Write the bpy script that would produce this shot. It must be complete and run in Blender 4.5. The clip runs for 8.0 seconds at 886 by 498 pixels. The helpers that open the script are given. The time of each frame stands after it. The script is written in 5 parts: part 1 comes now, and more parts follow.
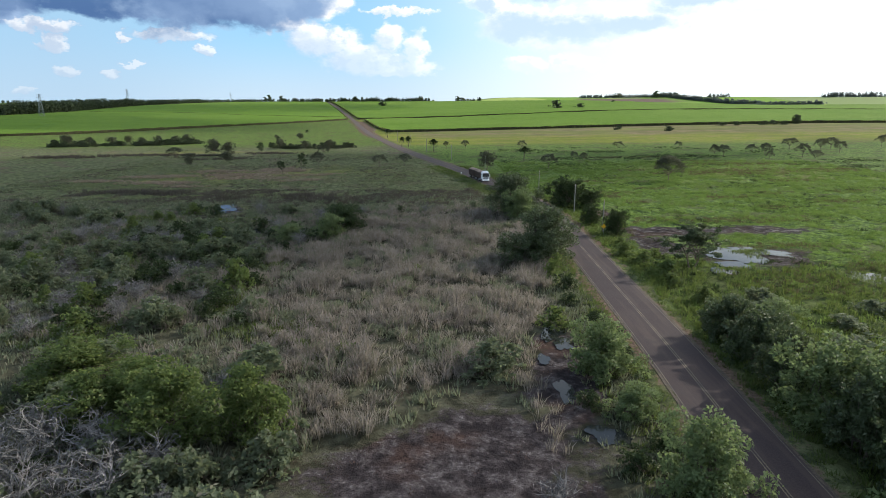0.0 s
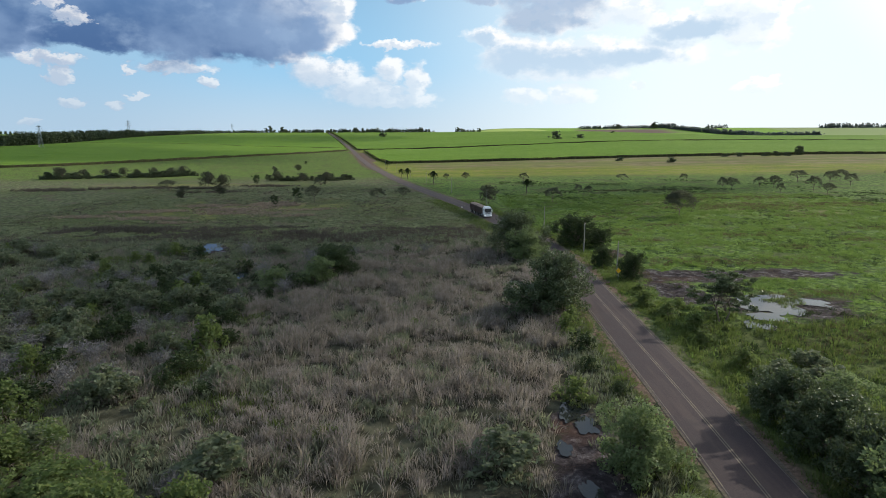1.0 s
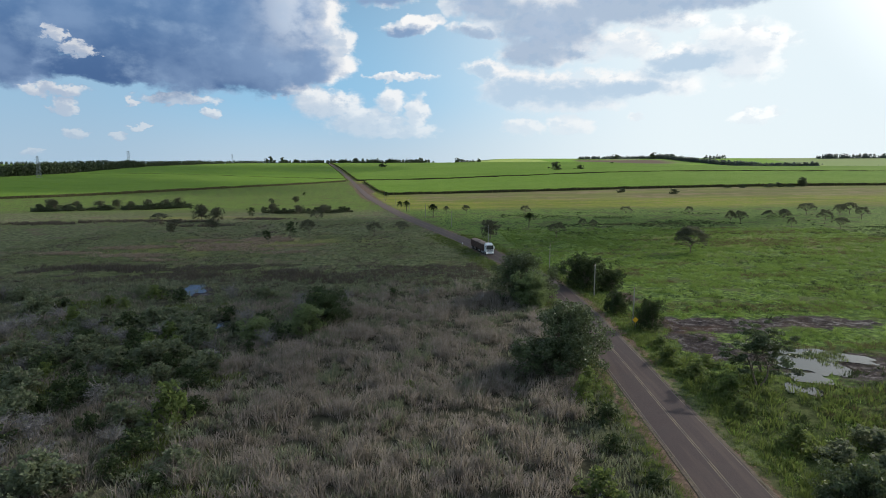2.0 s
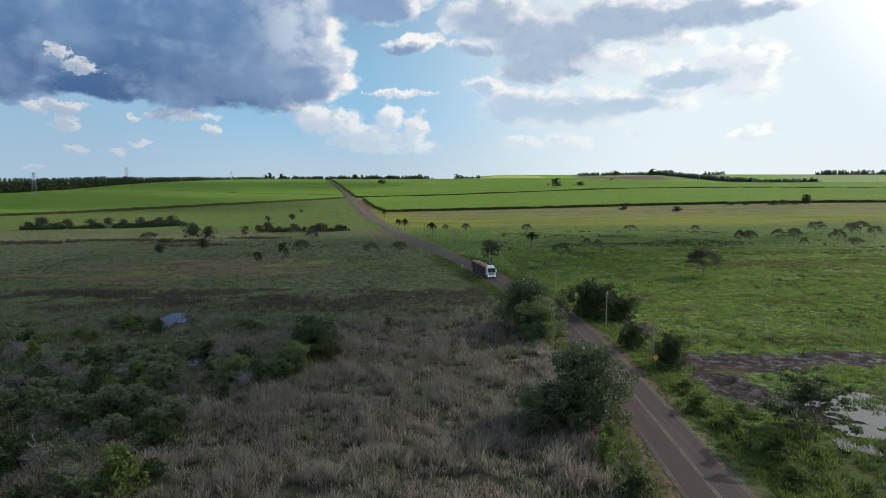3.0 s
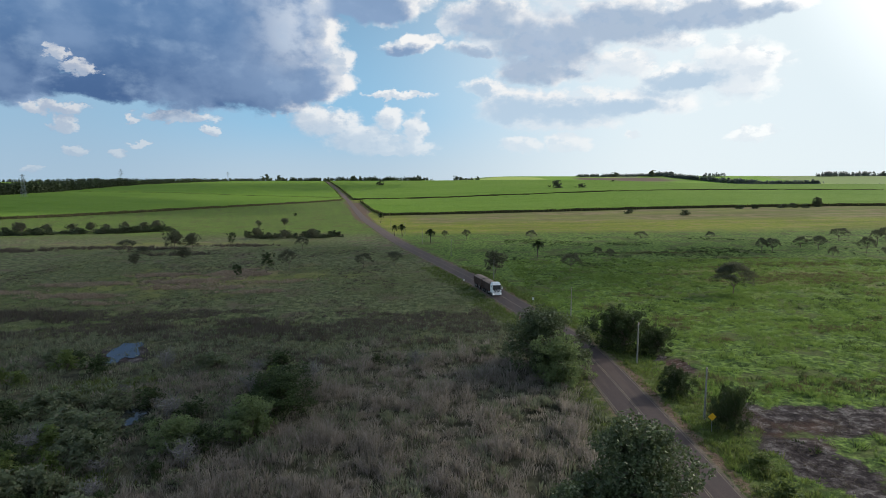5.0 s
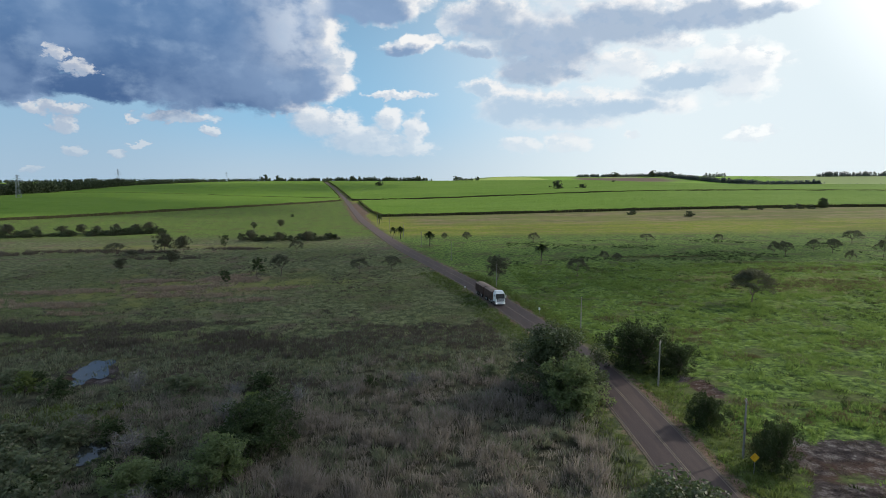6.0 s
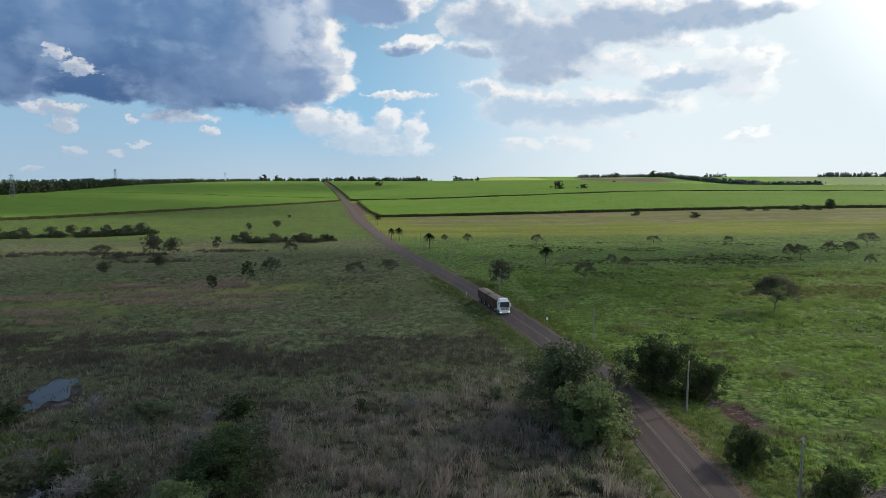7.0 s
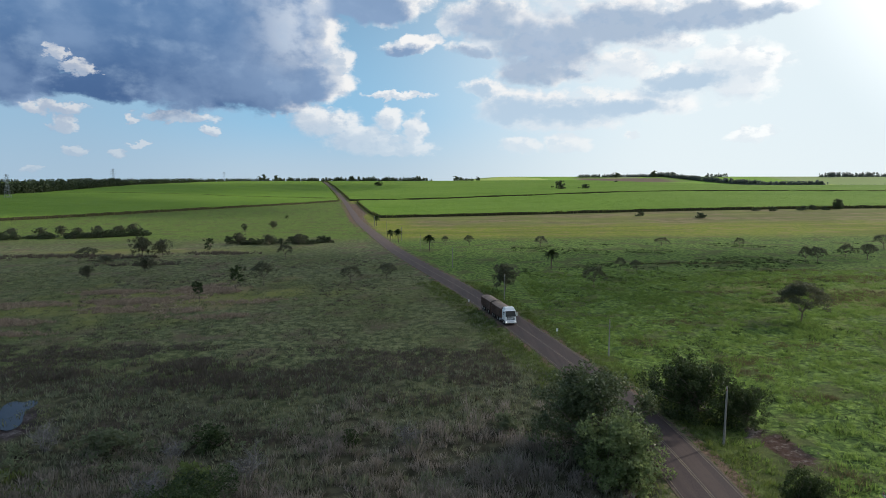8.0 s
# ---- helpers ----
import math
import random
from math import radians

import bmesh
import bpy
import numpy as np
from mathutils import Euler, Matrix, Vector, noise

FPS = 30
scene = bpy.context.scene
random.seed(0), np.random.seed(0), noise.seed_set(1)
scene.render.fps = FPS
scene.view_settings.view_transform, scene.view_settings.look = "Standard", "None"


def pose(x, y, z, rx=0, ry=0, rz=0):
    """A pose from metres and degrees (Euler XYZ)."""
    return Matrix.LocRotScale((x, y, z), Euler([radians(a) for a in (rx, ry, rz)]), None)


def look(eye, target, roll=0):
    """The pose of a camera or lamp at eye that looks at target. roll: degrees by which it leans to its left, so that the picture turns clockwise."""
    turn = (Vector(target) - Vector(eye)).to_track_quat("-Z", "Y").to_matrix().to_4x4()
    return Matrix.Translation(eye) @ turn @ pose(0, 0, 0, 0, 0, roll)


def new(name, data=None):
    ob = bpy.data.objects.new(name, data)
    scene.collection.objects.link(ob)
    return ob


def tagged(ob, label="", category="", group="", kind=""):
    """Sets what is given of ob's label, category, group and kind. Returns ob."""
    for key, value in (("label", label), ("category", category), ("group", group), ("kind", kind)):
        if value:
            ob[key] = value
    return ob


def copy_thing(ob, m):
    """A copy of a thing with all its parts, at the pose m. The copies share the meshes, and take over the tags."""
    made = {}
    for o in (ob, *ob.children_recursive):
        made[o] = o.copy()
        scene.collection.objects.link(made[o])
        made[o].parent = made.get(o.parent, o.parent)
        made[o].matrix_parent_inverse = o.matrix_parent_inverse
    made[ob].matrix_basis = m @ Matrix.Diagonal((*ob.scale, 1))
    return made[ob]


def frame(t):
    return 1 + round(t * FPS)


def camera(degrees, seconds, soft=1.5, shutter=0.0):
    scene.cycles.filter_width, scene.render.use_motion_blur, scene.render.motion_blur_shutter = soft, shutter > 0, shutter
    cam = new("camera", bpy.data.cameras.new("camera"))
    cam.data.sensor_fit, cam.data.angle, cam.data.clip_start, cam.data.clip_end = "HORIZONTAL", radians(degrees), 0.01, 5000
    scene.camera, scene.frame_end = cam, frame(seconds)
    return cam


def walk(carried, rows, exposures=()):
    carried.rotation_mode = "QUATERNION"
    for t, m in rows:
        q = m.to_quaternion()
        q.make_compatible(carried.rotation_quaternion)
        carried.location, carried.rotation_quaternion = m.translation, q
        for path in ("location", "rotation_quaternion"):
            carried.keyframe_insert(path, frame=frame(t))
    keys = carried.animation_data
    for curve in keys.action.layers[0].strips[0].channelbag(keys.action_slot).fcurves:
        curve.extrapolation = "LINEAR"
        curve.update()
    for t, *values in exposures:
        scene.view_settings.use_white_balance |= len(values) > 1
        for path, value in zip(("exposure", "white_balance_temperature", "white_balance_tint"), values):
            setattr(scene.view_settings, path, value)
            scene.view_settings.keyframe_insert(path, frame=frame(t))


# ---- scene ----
cam = camera(72.7, 8.0, soft=0.8)
METRES, EYE, TILT, LEAN, TURN = 80.0, 25.9, 0.0, 0.0, 0.0
ROWS = [
    (0.0, 0.0, 0.0, 0.0, -0.08, -13.44, 0.32),
    (0.5, 0.0005, 0.0663, 0.0037, -0.07, -12.08, 0.36),
    (1.0, 0.0008, 0.1327, 0.0084, -0.07, -10.65, 0.34),
    (1.5, 0.001, 0.195, 0.0158, -0.07, -9.22, 0.32),
    (3.0, 0.0022, 0.3782, 0.0321, -0.15, -6.36, 0.3),
    (3.5, 0.0023, 0.439, 0.0363, -0.17, -6.34, 0.3),
    (4.0, 0.0022, 0.4998, 0.0403, -0.2, -6.31, 0.29),
    (4.5, 0.0022, 0.5604, 0.0441, -0.22, -6.27, 0.28),
    (6.0, 0.0021, 0.7434, 0.0533, -0.28, -6.23, 0.3),
    (6.5, 0.002, 0.8068, 0.0526, -0.28, -6.23, 0.27),
    (7.0, 0.0016, 0.8707, 0.0519, -0.29, -6.21, 0.24),
    (7.5, 0.0012, 0.9343, 0.0514, -0.27, -6.22, 0.22),
    (8.0, 0.0006, 0.9979, 0.0507, -0.27, -6.21, 0.23),
]
walk(cam, [(t, pose(0, 0, EYE, TILT, LEAN, TURN) @ pose(METRES * x, METRES * y, METRES * z, 90 + pitch, roll, yaw)) for t, x, y, z, yaw, pitch, roll in ROWS],
     [(0.0, 0.44), (0.5, 0.33), (1.0, 0.20), (1.5, 0.10), (3.0, 0.0), (8.0, 0.0)])

# ---- world, sun ----
SUN_AZ, SUN_EL = 60.0, 26.5          # degrees clockwise from +y, and above the horizon
SUN = Vector((math.sin(radians(SUN_AZ)) * math.cos(radians(SUN_EL)), math.cos(radians(SUN_AZ)) * math.cos(radians(SUN_EL)), math.sin(radians(SUN_EL))))
sun = new("sun", bpy.data.lights.new("sun", "SUN"))
sun.data.energy, sun.data.angle, sun.data.color = 3.5, radians(0.55), (1.0, 0.94, 0.84)
sun.matrix_world = look(SUN * 50, (0, 0, 0))


class Nodes:
    """A short way to wire up a node tree."""

    def __init__(self, tree):
        self.tree = tree
        tree.nodes.clear()

    def add(self, kind, props=None, **inputs):
        n = self.tree.nodes.new(kind)
        props = props or {}
        if "operation" in props:
            n.operation = props["operation"]
        if "use_clamp" in props:
            n.use_clamp = props["use_clamp"]
        if "data_type" in props:
            n.data_type = props["data_type"]
        if "blend_type" in props:
            n.blend_type = props["blend_type"]
        if "interpolation_type" in props:
            n.interpolation_type = props["interpolation_type"]
        if "attribute_name" in props:
            n.attribute_name = props["attribute_name"]
        for k, v in inputs.items():
            key = int(k[1:]) if k[0] == "i" and k[1:].isdigit() else k.replace("_", " ")
            self.put(n.inputs[key], v)
        return n

    def put(self, socket, v):
        if isinstance(v, bpy.types.Node):
            v = v.outputs[0]
        if isinstance(v, bpy.types.NodeSocket):
            self.tree.links.new(v, socket)
        else:
            socket.default_value = v

    def math(self, op, a, b=0.0, clamp=False):
        return self.add("ShaderNodeMath", {"operation": op, "use_clamp": clamp}, i0=a, i1=b).outputs[0]

    def mix(self, f, a, b, blend="MIX"):
        n = self.add("ShaderNodeMix", {"data_type": "RGBA", "blend_type": blend})
        self.put(n.inputs[0], f)
        self.put(n.inputs[6], a if not isinstance(a, tuple) else (*a, 1))
        self.put(n.inputs[7], b if not isinstance(b, tuple) else (*b, 1))
        return n.outputs[2]

    def step(self, x, lo, hi):
        n = self.add("ShaderNodeMapRange", {"interpolation_type": "SMOOTHSTEP"}, Value=x)
        for i, v in zip((1, 2, 3, 4), (lo, hi, 0.0, 1.0)):
            n.inputs[i].default_value = v
        return n.outputs[0]

    def noise(self, vec, scale, detail=4.0, rough=0.55, color=False):
        n = self.add("ShaderNodeTexNoise", Vector=vec, Scale=scale, Detail=detail, Roughness=rough)
        return n.outputs[1 if color else 0]

    def vec(self, op, a, b=(0, 0, 0), c=(0, 0, 0)):
        n = self.add("ShaderNodeVectorMath", {"operation": op}, i0=a, i1=b)
        if op == "MULTIPLY_ADD":
            self.put(n.inputs[2], c)
        return n.outputs[1 if op in ("DOT_PRODUCT", "LENGTH") else 0]


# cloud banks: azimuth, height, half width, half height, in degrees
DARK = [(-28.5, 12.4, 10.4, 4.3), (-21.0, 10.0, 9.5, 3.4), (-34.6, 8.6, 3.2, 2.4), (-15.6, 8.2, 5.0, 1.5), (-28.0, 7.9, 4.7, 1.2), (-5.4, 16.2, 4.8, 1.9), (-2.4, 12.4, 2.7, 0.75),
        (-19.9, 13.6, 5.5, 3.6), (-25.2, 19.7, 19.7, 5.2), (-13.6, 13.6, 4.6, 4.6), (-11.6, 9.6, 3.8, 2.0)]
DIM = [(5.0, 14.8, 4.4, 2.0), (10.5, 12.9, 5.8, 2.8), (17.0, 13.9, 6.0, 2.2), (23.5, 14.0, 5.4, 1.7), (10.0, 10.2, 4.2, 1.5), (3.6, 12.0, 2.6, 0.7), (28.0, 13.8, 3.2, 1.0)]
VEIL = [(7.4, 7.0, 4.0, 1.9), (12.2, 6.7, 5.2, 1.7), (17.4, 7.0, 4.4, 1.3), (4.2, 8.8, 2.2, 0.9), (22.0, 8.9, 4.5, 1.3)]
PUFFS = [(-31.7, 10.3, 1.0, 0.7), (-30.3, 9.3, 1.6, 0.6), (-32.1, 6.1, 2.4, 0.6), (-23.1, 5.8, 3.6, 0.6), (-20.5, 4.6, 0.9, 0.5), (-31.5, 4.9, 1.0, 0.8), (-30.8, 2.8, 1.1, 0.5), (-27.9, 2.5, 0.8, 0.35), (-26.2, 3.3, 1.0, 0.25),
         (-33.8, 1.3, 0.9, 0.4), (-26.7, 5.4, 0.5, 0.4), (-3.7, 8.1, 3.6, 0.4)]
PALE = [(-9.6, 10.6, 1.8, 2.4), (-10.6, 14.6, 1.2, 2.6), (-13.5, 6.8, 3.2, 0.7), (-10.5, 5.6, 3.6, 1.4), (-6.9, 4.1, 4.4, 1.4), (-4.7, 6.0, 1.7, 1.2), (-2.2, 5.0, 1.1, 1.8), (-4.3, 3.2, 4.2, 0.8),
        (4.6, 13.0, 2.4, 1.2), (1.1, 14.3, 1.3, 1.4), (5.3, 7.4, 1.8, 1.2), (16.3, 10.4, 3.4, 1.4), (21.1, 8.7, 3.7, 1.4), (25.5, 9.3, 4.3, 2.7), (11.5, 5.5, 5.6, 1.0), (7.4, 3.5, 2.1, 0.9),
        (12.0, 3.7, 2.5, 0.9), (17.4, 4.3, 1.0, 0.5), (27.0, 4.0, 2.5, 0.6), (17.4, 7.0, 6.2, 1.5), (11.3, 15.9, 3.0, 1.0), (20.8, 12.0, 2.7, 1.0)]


def make_world():
    world = bpy.data.worlds.new("sky")
    scene.world = world
    world.use_nodes = True
    n = Nodes(world.node_tree)
    way = n.add("ShaderNodeTexCoord").outputs["Generated"]
    sky = n.add("ShaderNodeTexSky")
    sky.sky_type, sky.sun_disc = "NISHITA", False
    sky.sun_elevation, sky.sun_rotation = radians(SUN_EL), radians(SUN_AZ)
    sky.air_density, sky.dust_density, sky.ozone_density = 1.0, 0.4, 2.5
    clear = n.vec("SCALE", sky.outputs[0])
    clear.node.inputs[3].default_value = 0.085
    xyz = n.add("ShaderNodeSeparateXYZ", Vector=way)
    az = n.math("MULTIPLY", n.math("ARCTAN2", xyz.outputs[0], xyz.outputs[1]), 57.2958)
    el = n.math("MULTIPLY", n.math("ARCSINE", xyz.outputs[2]), 57.2958)
    place = n.add("ShaderNodeCombineXYZ", i0=az, i1=el).outputs[0]
    wide = n.vec("MULTIPLY", place, (0.85, 1.2, 1.0))
    fine, sunward = n.noise(wide, 0.62, 10.0, 0.60), n.noise(n.vec("ADD", wide, (0.75, 0.75, 0)), 0.62, 7.0, 0.58)
    soft = n.noise(wide, 0.16, 5.0, 0.55)
    puff, puff_sunward = n.noise(n.vec("ADD", wide, (31.0, 7.0, 0)), 0.30, 7.0, 0.55), n.noise(n.vec("ADD", wide, (32.4, 8.0, 0)), 0.30, 6.0, 0.55)

    def bent_by(scale, across, up):
        warp = n.noise(wide, scale, 8.0, 0.60, True)
        return n.vec("ADD", place, n.vec("MULTIPLY_ADD", warp, (2 * across, 2 * up, 0), (-across, -up, 0)))
    spot, close, near = bent_by(0.26, 2.6, 1.6), bent_by(0.55, 1.5, 1.1), bent_by(1.0, 1.5, 0.95)

    def banks(rows, at, ahead=(0, 0)):
        low = 4.0
        for u, v, a, b in rows:
            d = n.vec("MULTIPLY_ADD", at, (1 / a, 1 / b, 0), ((ahead[0] - u) / a, (ahead[1] - v) / b, 0))
            low = n.math("MINIMUM", n.vec("DOT_PRODUCT", d, d), low)
        return n.math("SUBTRACT", 1.15, low)

    def rough(v, gain):
        return n.math("MULTIPLY", n.math("SUBTRACT", v, 0.5), gain)
    ragged, ragged_sunward = rough(fine, 1.5), rough(sunward, 1.5)
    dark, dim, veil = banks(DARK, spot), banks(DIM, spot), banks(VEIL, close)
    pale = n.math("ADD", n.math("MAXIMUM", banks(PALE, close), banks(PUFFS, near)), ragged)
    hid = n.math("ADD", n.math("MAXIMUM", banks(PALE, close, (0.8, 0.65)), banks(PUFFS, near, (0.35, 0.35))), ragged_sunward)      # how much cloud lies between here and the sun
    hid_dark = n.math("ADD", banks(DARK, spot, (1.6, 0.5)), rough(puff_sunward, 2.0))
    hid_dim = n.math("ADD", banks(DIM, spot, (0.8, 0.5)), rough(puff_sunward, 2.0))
    over = n.step(n.math("ADD", n.step(el, 16, 24), n.math("SUBTRACT", soft, 1.15)), 0.0, 0.4)      # broken cloud overhead, added out of view to dim and cool the skylight
    cover = n.math("MAXIMUM", n.step(n.math("ADD", dark, ragged), -0.3, 0.45), n.step(n.math("ADD", dim, ragged), -0.3, 0.7))
    cover = n.math("MAXIMUM", cover, n.math("MULTIPLY", n.step(pale, -0.05, 0.8), 0.92))
    veiled = n.step(n.math("ADD", veil, ragged), -0.2, 0.8)
    cover = n.math("MAXIMUM", cover, n.math("MULTIPLY", veiled, 0.95))
    cover = n.math("MAXIMUM", cover, over)
    core = n.mix(n.step(el, 6.5, 15.0), (0.070, 0.142, 0.305), (0.118, 0.228, 0.430))
    core = n.mix(n.step(az, -20, -8), core, (0.24, 0.36, 0.56))
    core = n.mix(n.math("MULTIPLY", n.math("MULTIPLY", n.step(az, -19, -12), n.step(el, 8.5, 13.0)), n.math("MULTIPLY", n.step(puff, 0.34, 0.58), n.step(az, -9.3, -10.6))), core, (0.60, 0.68, 0.80))
    core = n.mix(n.step(az, -4, 6), core, (0.30, 0.43, 0.61))
    core = n.mix(n.math("MULTIPLY", n.step(n.math("SUBTRACT", puff, puff_sunward), 0.0, 0.28), 0.32), core, (0.40, 0.54, 0.72))
    core = n.mix(n.math("MULTIPLY", n.step(soft, 0.38, 0.66), 0.45), core, (0.30, 0.43, 0.64))
    lit = n.mix(n.step(az, -34, -4), (0.72, 0.74, 0.78), (0.95, 0.95, 0.95))
    lit = n.mix(n.step(az, 10, 30), lit, (1.10, 1.10, 1.08))
    shade = n.mix(n.step(az, -30, 14), (0.40, 0.48, 0.62), (0.70, 0.79, 0.88))
    lit = n.mix(n.math("MULTIPLY", n.step(hid, -0.05, 0.95), 0.72), lit, shade)
    relief = n.math("SUBTRACT", sunward, fine)
    lit = n.mix(n.math("MULTIPLY", n.step(relief, -0.03, 0.14), 0.7), lit, shade)
    depth = n.math("MAXIMUM", n.step(hid_dark, -0.15, 0.75), n.math("MULTIPLY", n.step(hid_dim, -0.1, 0.9), 0.80))
    edge = n.mix(n.step(az, -20, -9), (0.30, 0.42, 0.62), lit)
    edge = n.mix(n.step(pale, 0.0, 0.6), edge, lit)
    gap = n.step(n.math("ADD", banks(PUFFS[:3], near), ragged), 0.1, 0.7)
    cloud = n.mix(n.math("MULTIPLY", depth, n.math("SUBTRACT", 1.0, n.math("MULTIPLY", gap, 0.85))), edge, core)
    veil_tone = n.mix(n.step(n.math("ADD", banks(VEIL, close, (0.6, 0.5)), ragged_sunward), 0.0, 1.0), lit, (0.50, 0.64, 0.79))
    cloud = n.mix(n.math("MULTIPLY", veiled, n.math("SUBTRACT", 1.0, n.step(dim, -0.2, 0.3))), cloud, veil_tone)
    cloud = n.mix(over, cloud, (0.40, 0.52, 0.72))
    near_sun = n.vec("DOT_PRODUCT", way, tuple(SUN))
    haze = n.mix(n.math("MULTIPLY", n.step(el, 30.0, 3.0), 0.9), clear, (0.30, 0.58, 0.84))
    haze = n.mix(n.math("MULTIPLY", n.step(el, 7.0, -0.5), 0.85), haze, (0.53, 0.64, 0.74))
    haze = n.mix(n.math("MULTIPLY", n.step(az, -14, -32), 0.6), haze, (0.34, 0.50, 0.66))
    haze = n.mix(n.math("MULTIPLY", n.step(az, -10, 22), 0.88), haze, (0.88, 0.97, 1.0))
    cloud = n.mix(n.math("MULTIPLY", n.step(el, 7.5, 0.5), 0.62), cloud, haze)
    seen = n.mix(n.math("MULTIPLY", cover, n.step(el, -1.0, 1.6)), haze, cloud)
    seen = n.mix(n.math("MULTIPLY", n.step(near_sun, 0.84, 0.98), 0.92), seen, (1.8, 1.8, 1.75))
    seen = n.mix(n.step(near_sun, 0.93, 1.0), seen, (5.0, 4.7, 4.0))
    bg = n.add("ShaderNodeBackground", Color=seen, Strength=0.96)
    n.add("ShaderNodeOutputWorld", Surface=bg)


make_world()


# ---- materials ----
def material(name):
    m = bpy.data.materials.new(name)
    m.use_nodes = True
    return m, Nodes(m.node_tree)


def finish(n, color, rough=0.8, bump=None, strength=0.4, dist=0.1, metal=0.0, spec=0.3):
    b = n.add("ShaderNodeBsdfPrincipled")
    n.put(b.inputs["Base Color"], (*color, 1) if isinstance(color, tuple) else color)
    n.put(b.inputs["Roughness"], rough)
    b.inputs["Metallic"].default_value = metal
    b.inputs["Specular IOR Level"].default_value = spec
    if bump is not None:
        n.put(b.inputs["Normal"], n.add("ShaderNodeBump", Strength=strength, Distance=dist, Height=bump))
    n.add("ShaderNodeOutputMaterial", Surface=b)
    return b


def where(n):
    return n.add("ShaderNodeNewGeometry").outputs["Position"]


def leaf_material(name, dark, light, dry=None, glow=0.48, gloss=0.12):
    """Leaves: colour by leaf and by plant, some light through them."""
    m, n = material(name)
    dark, light = (dark[0], dark[1], dark[2] * 1.15), (light[0], light[1], light[2] * 1.15)
    geo, info = n.add("ShaderNodeNewGeometry"), n.add("ShaderNodeObjectInfo")
    c = n.mix(geo.outputs["Random Per Island"], dark, light)
    if dry:
        c = n.mix(n.step(geo.outputs["Random Per Island"], 0.86, 0.96), c, dry)
    patch, lump = n.noise(geo.outputs["Position"], 0.3, 2.0), n.noise(geo.outputs["Position"], 1.1, 3.0, 0.6)
    c = n.mix(n.step(patch, 0.35, 0.7), c, n.mix(0.5, c, light))
    c = n.mix(n.math("MULTIPLY", n.step(lump, 0.54, 0.40), 0.6), c, dark)
    c = n.mix(n.math("MULTIPLY", n.step(lump, 0.55, 0.68), 0.45), c, light)
    c = n.mix(n.math("MULTIPLY", info.outputs["Random"], 0.35), c, n.mix(0.5, dark, (0.05, 0.055, 0.03)))
    d = n.add("ShaderNodeBsdfPrincipled", Base_Color=c, Roughness=0.55)
    d.inputs["Specular IOR Level"].default_value = gloss
    t = n.add("ShaderNodeBsdfTranslucent", Color=n.mix(0.6, c, n.mix(1.0, light, (1.5, 1.5, 1.2), "MULTIPLY")))
    n.add("ShaderNodeOutputMaterial", Surface=n.add("ShaderNodeMixShader", i0=glow, i1=d, i2=t))
    return m


LEAF_BRIGHT = leaf_material("bright_leaf", (0.044, 0.070, 0.022), (0.145, 0.188, 0.056), (0.19, 0.18, 0.08), 0.48)
LEAF_SILVER = leaf_material("silver_leaf", (0.058, 0.088, 0.030), (0.185, 0.235, 0.098), None, 0.45, 0.15)
LEAF_DARK = leaf_material("dark_leaf", (0.013, 0.024, 0.008), (0.058, 0.084, 0.028), None, 0.25)
LEAF_TREE = leaf_material("tree_leaf", (0.020, 0.034, 0.011), (0.105, 0.138, 0.054), (0.20, 0.22, 0.14), 0.27, 0.35)
LEAF_GREY = leaf_material("thorn_tree_leaf", (0.040, 0.046, 0.028), (0.105, 0.112, 0.066), (0.12, 0.105, 0.08), 0.35)
# blue-grey haze of distance put into the leaf colour
LEAF_HAZE = leaf_material("hazy_leaf", (0.078, 0.098, 0.092), (0.140, 0.165, 0.140), None, 0.35)
LEAF_SCRUB = leaf_material("scrub_leaf", (0.050, 0.068, 0.037), (0.176, 0.204, 0.110), (0.20, 0.18, 0.14), 0.42)
# leaf colour lightened a little to stand for haze over far woods
LEAF_WOOD = leaf_material("wood_leaf", (0.030, 0.044, 0.022), (0.078, 0.100, 0.046), None, 0.25)
REED = leaf_material("dry_reed", (0.032, 0.029, 0.025), (0.330, 0.290, 0.240), (0.085, 0.11, 0.07), 0.38, 0.05)
LITTER = leaf_material("dead_reed_litter", (0.030, 0.018, 0.014), (0.120, 0.075, 0.055), (0.16, 0.145, 0.14), 0.15, 0.05)
SEDGE = leaf_material("marsh_sedge", (0.048, 0.060, 0.036), (0.215, 0.230, 0.140), (0.27, 0.24, 0.19), 0.35, 0.05)
GRASS_TALL = leaf_material("rank_grass", (0.040, 0.062, 0.016), (0.125, 0.165, 0.042), (0.16, 0.13, 0.08), 0.4, 0.05)
DRY = leaf_material("dry_grass", (0.12, 0.095, 0.068), (0.36, 0.285, 0.205), None, 0.35, 0.04)
WEED = leaf_material("brown_weed", (0.050, 0.043, 0.034), (0.125, 0.106, 0.086), (0.08, 0.09, 0.05), 0.35, 0.04)
RUSH = leaf_material("brown_rush", (0.055, 0.048, 0.024), (0.13, 0.115, 0.06), (0.07, 0.10, 0.03), 0.35, 0.04)
GRASS_LUSH = leaf_material("lush_grass", (0.022, 0.042, 0.013), (0.150, 0.226, 0.054), (0.17, 0.15, 0.07), 0.5, 0.04)
GRASS_OLIVE = leaf_material("olive_grass", (0.056, 0.070, 0.036), (0.190, 0.205, 0.105), (0.26, 0.23, 0.17), 0.35, 0.04)
TWIG = leaf_material("bare_twig", (0.085, 0.080, 0.068), (0.235, 0.225, 0.200), (0.08, 0.07, 0.06), 0.0, 0.2)


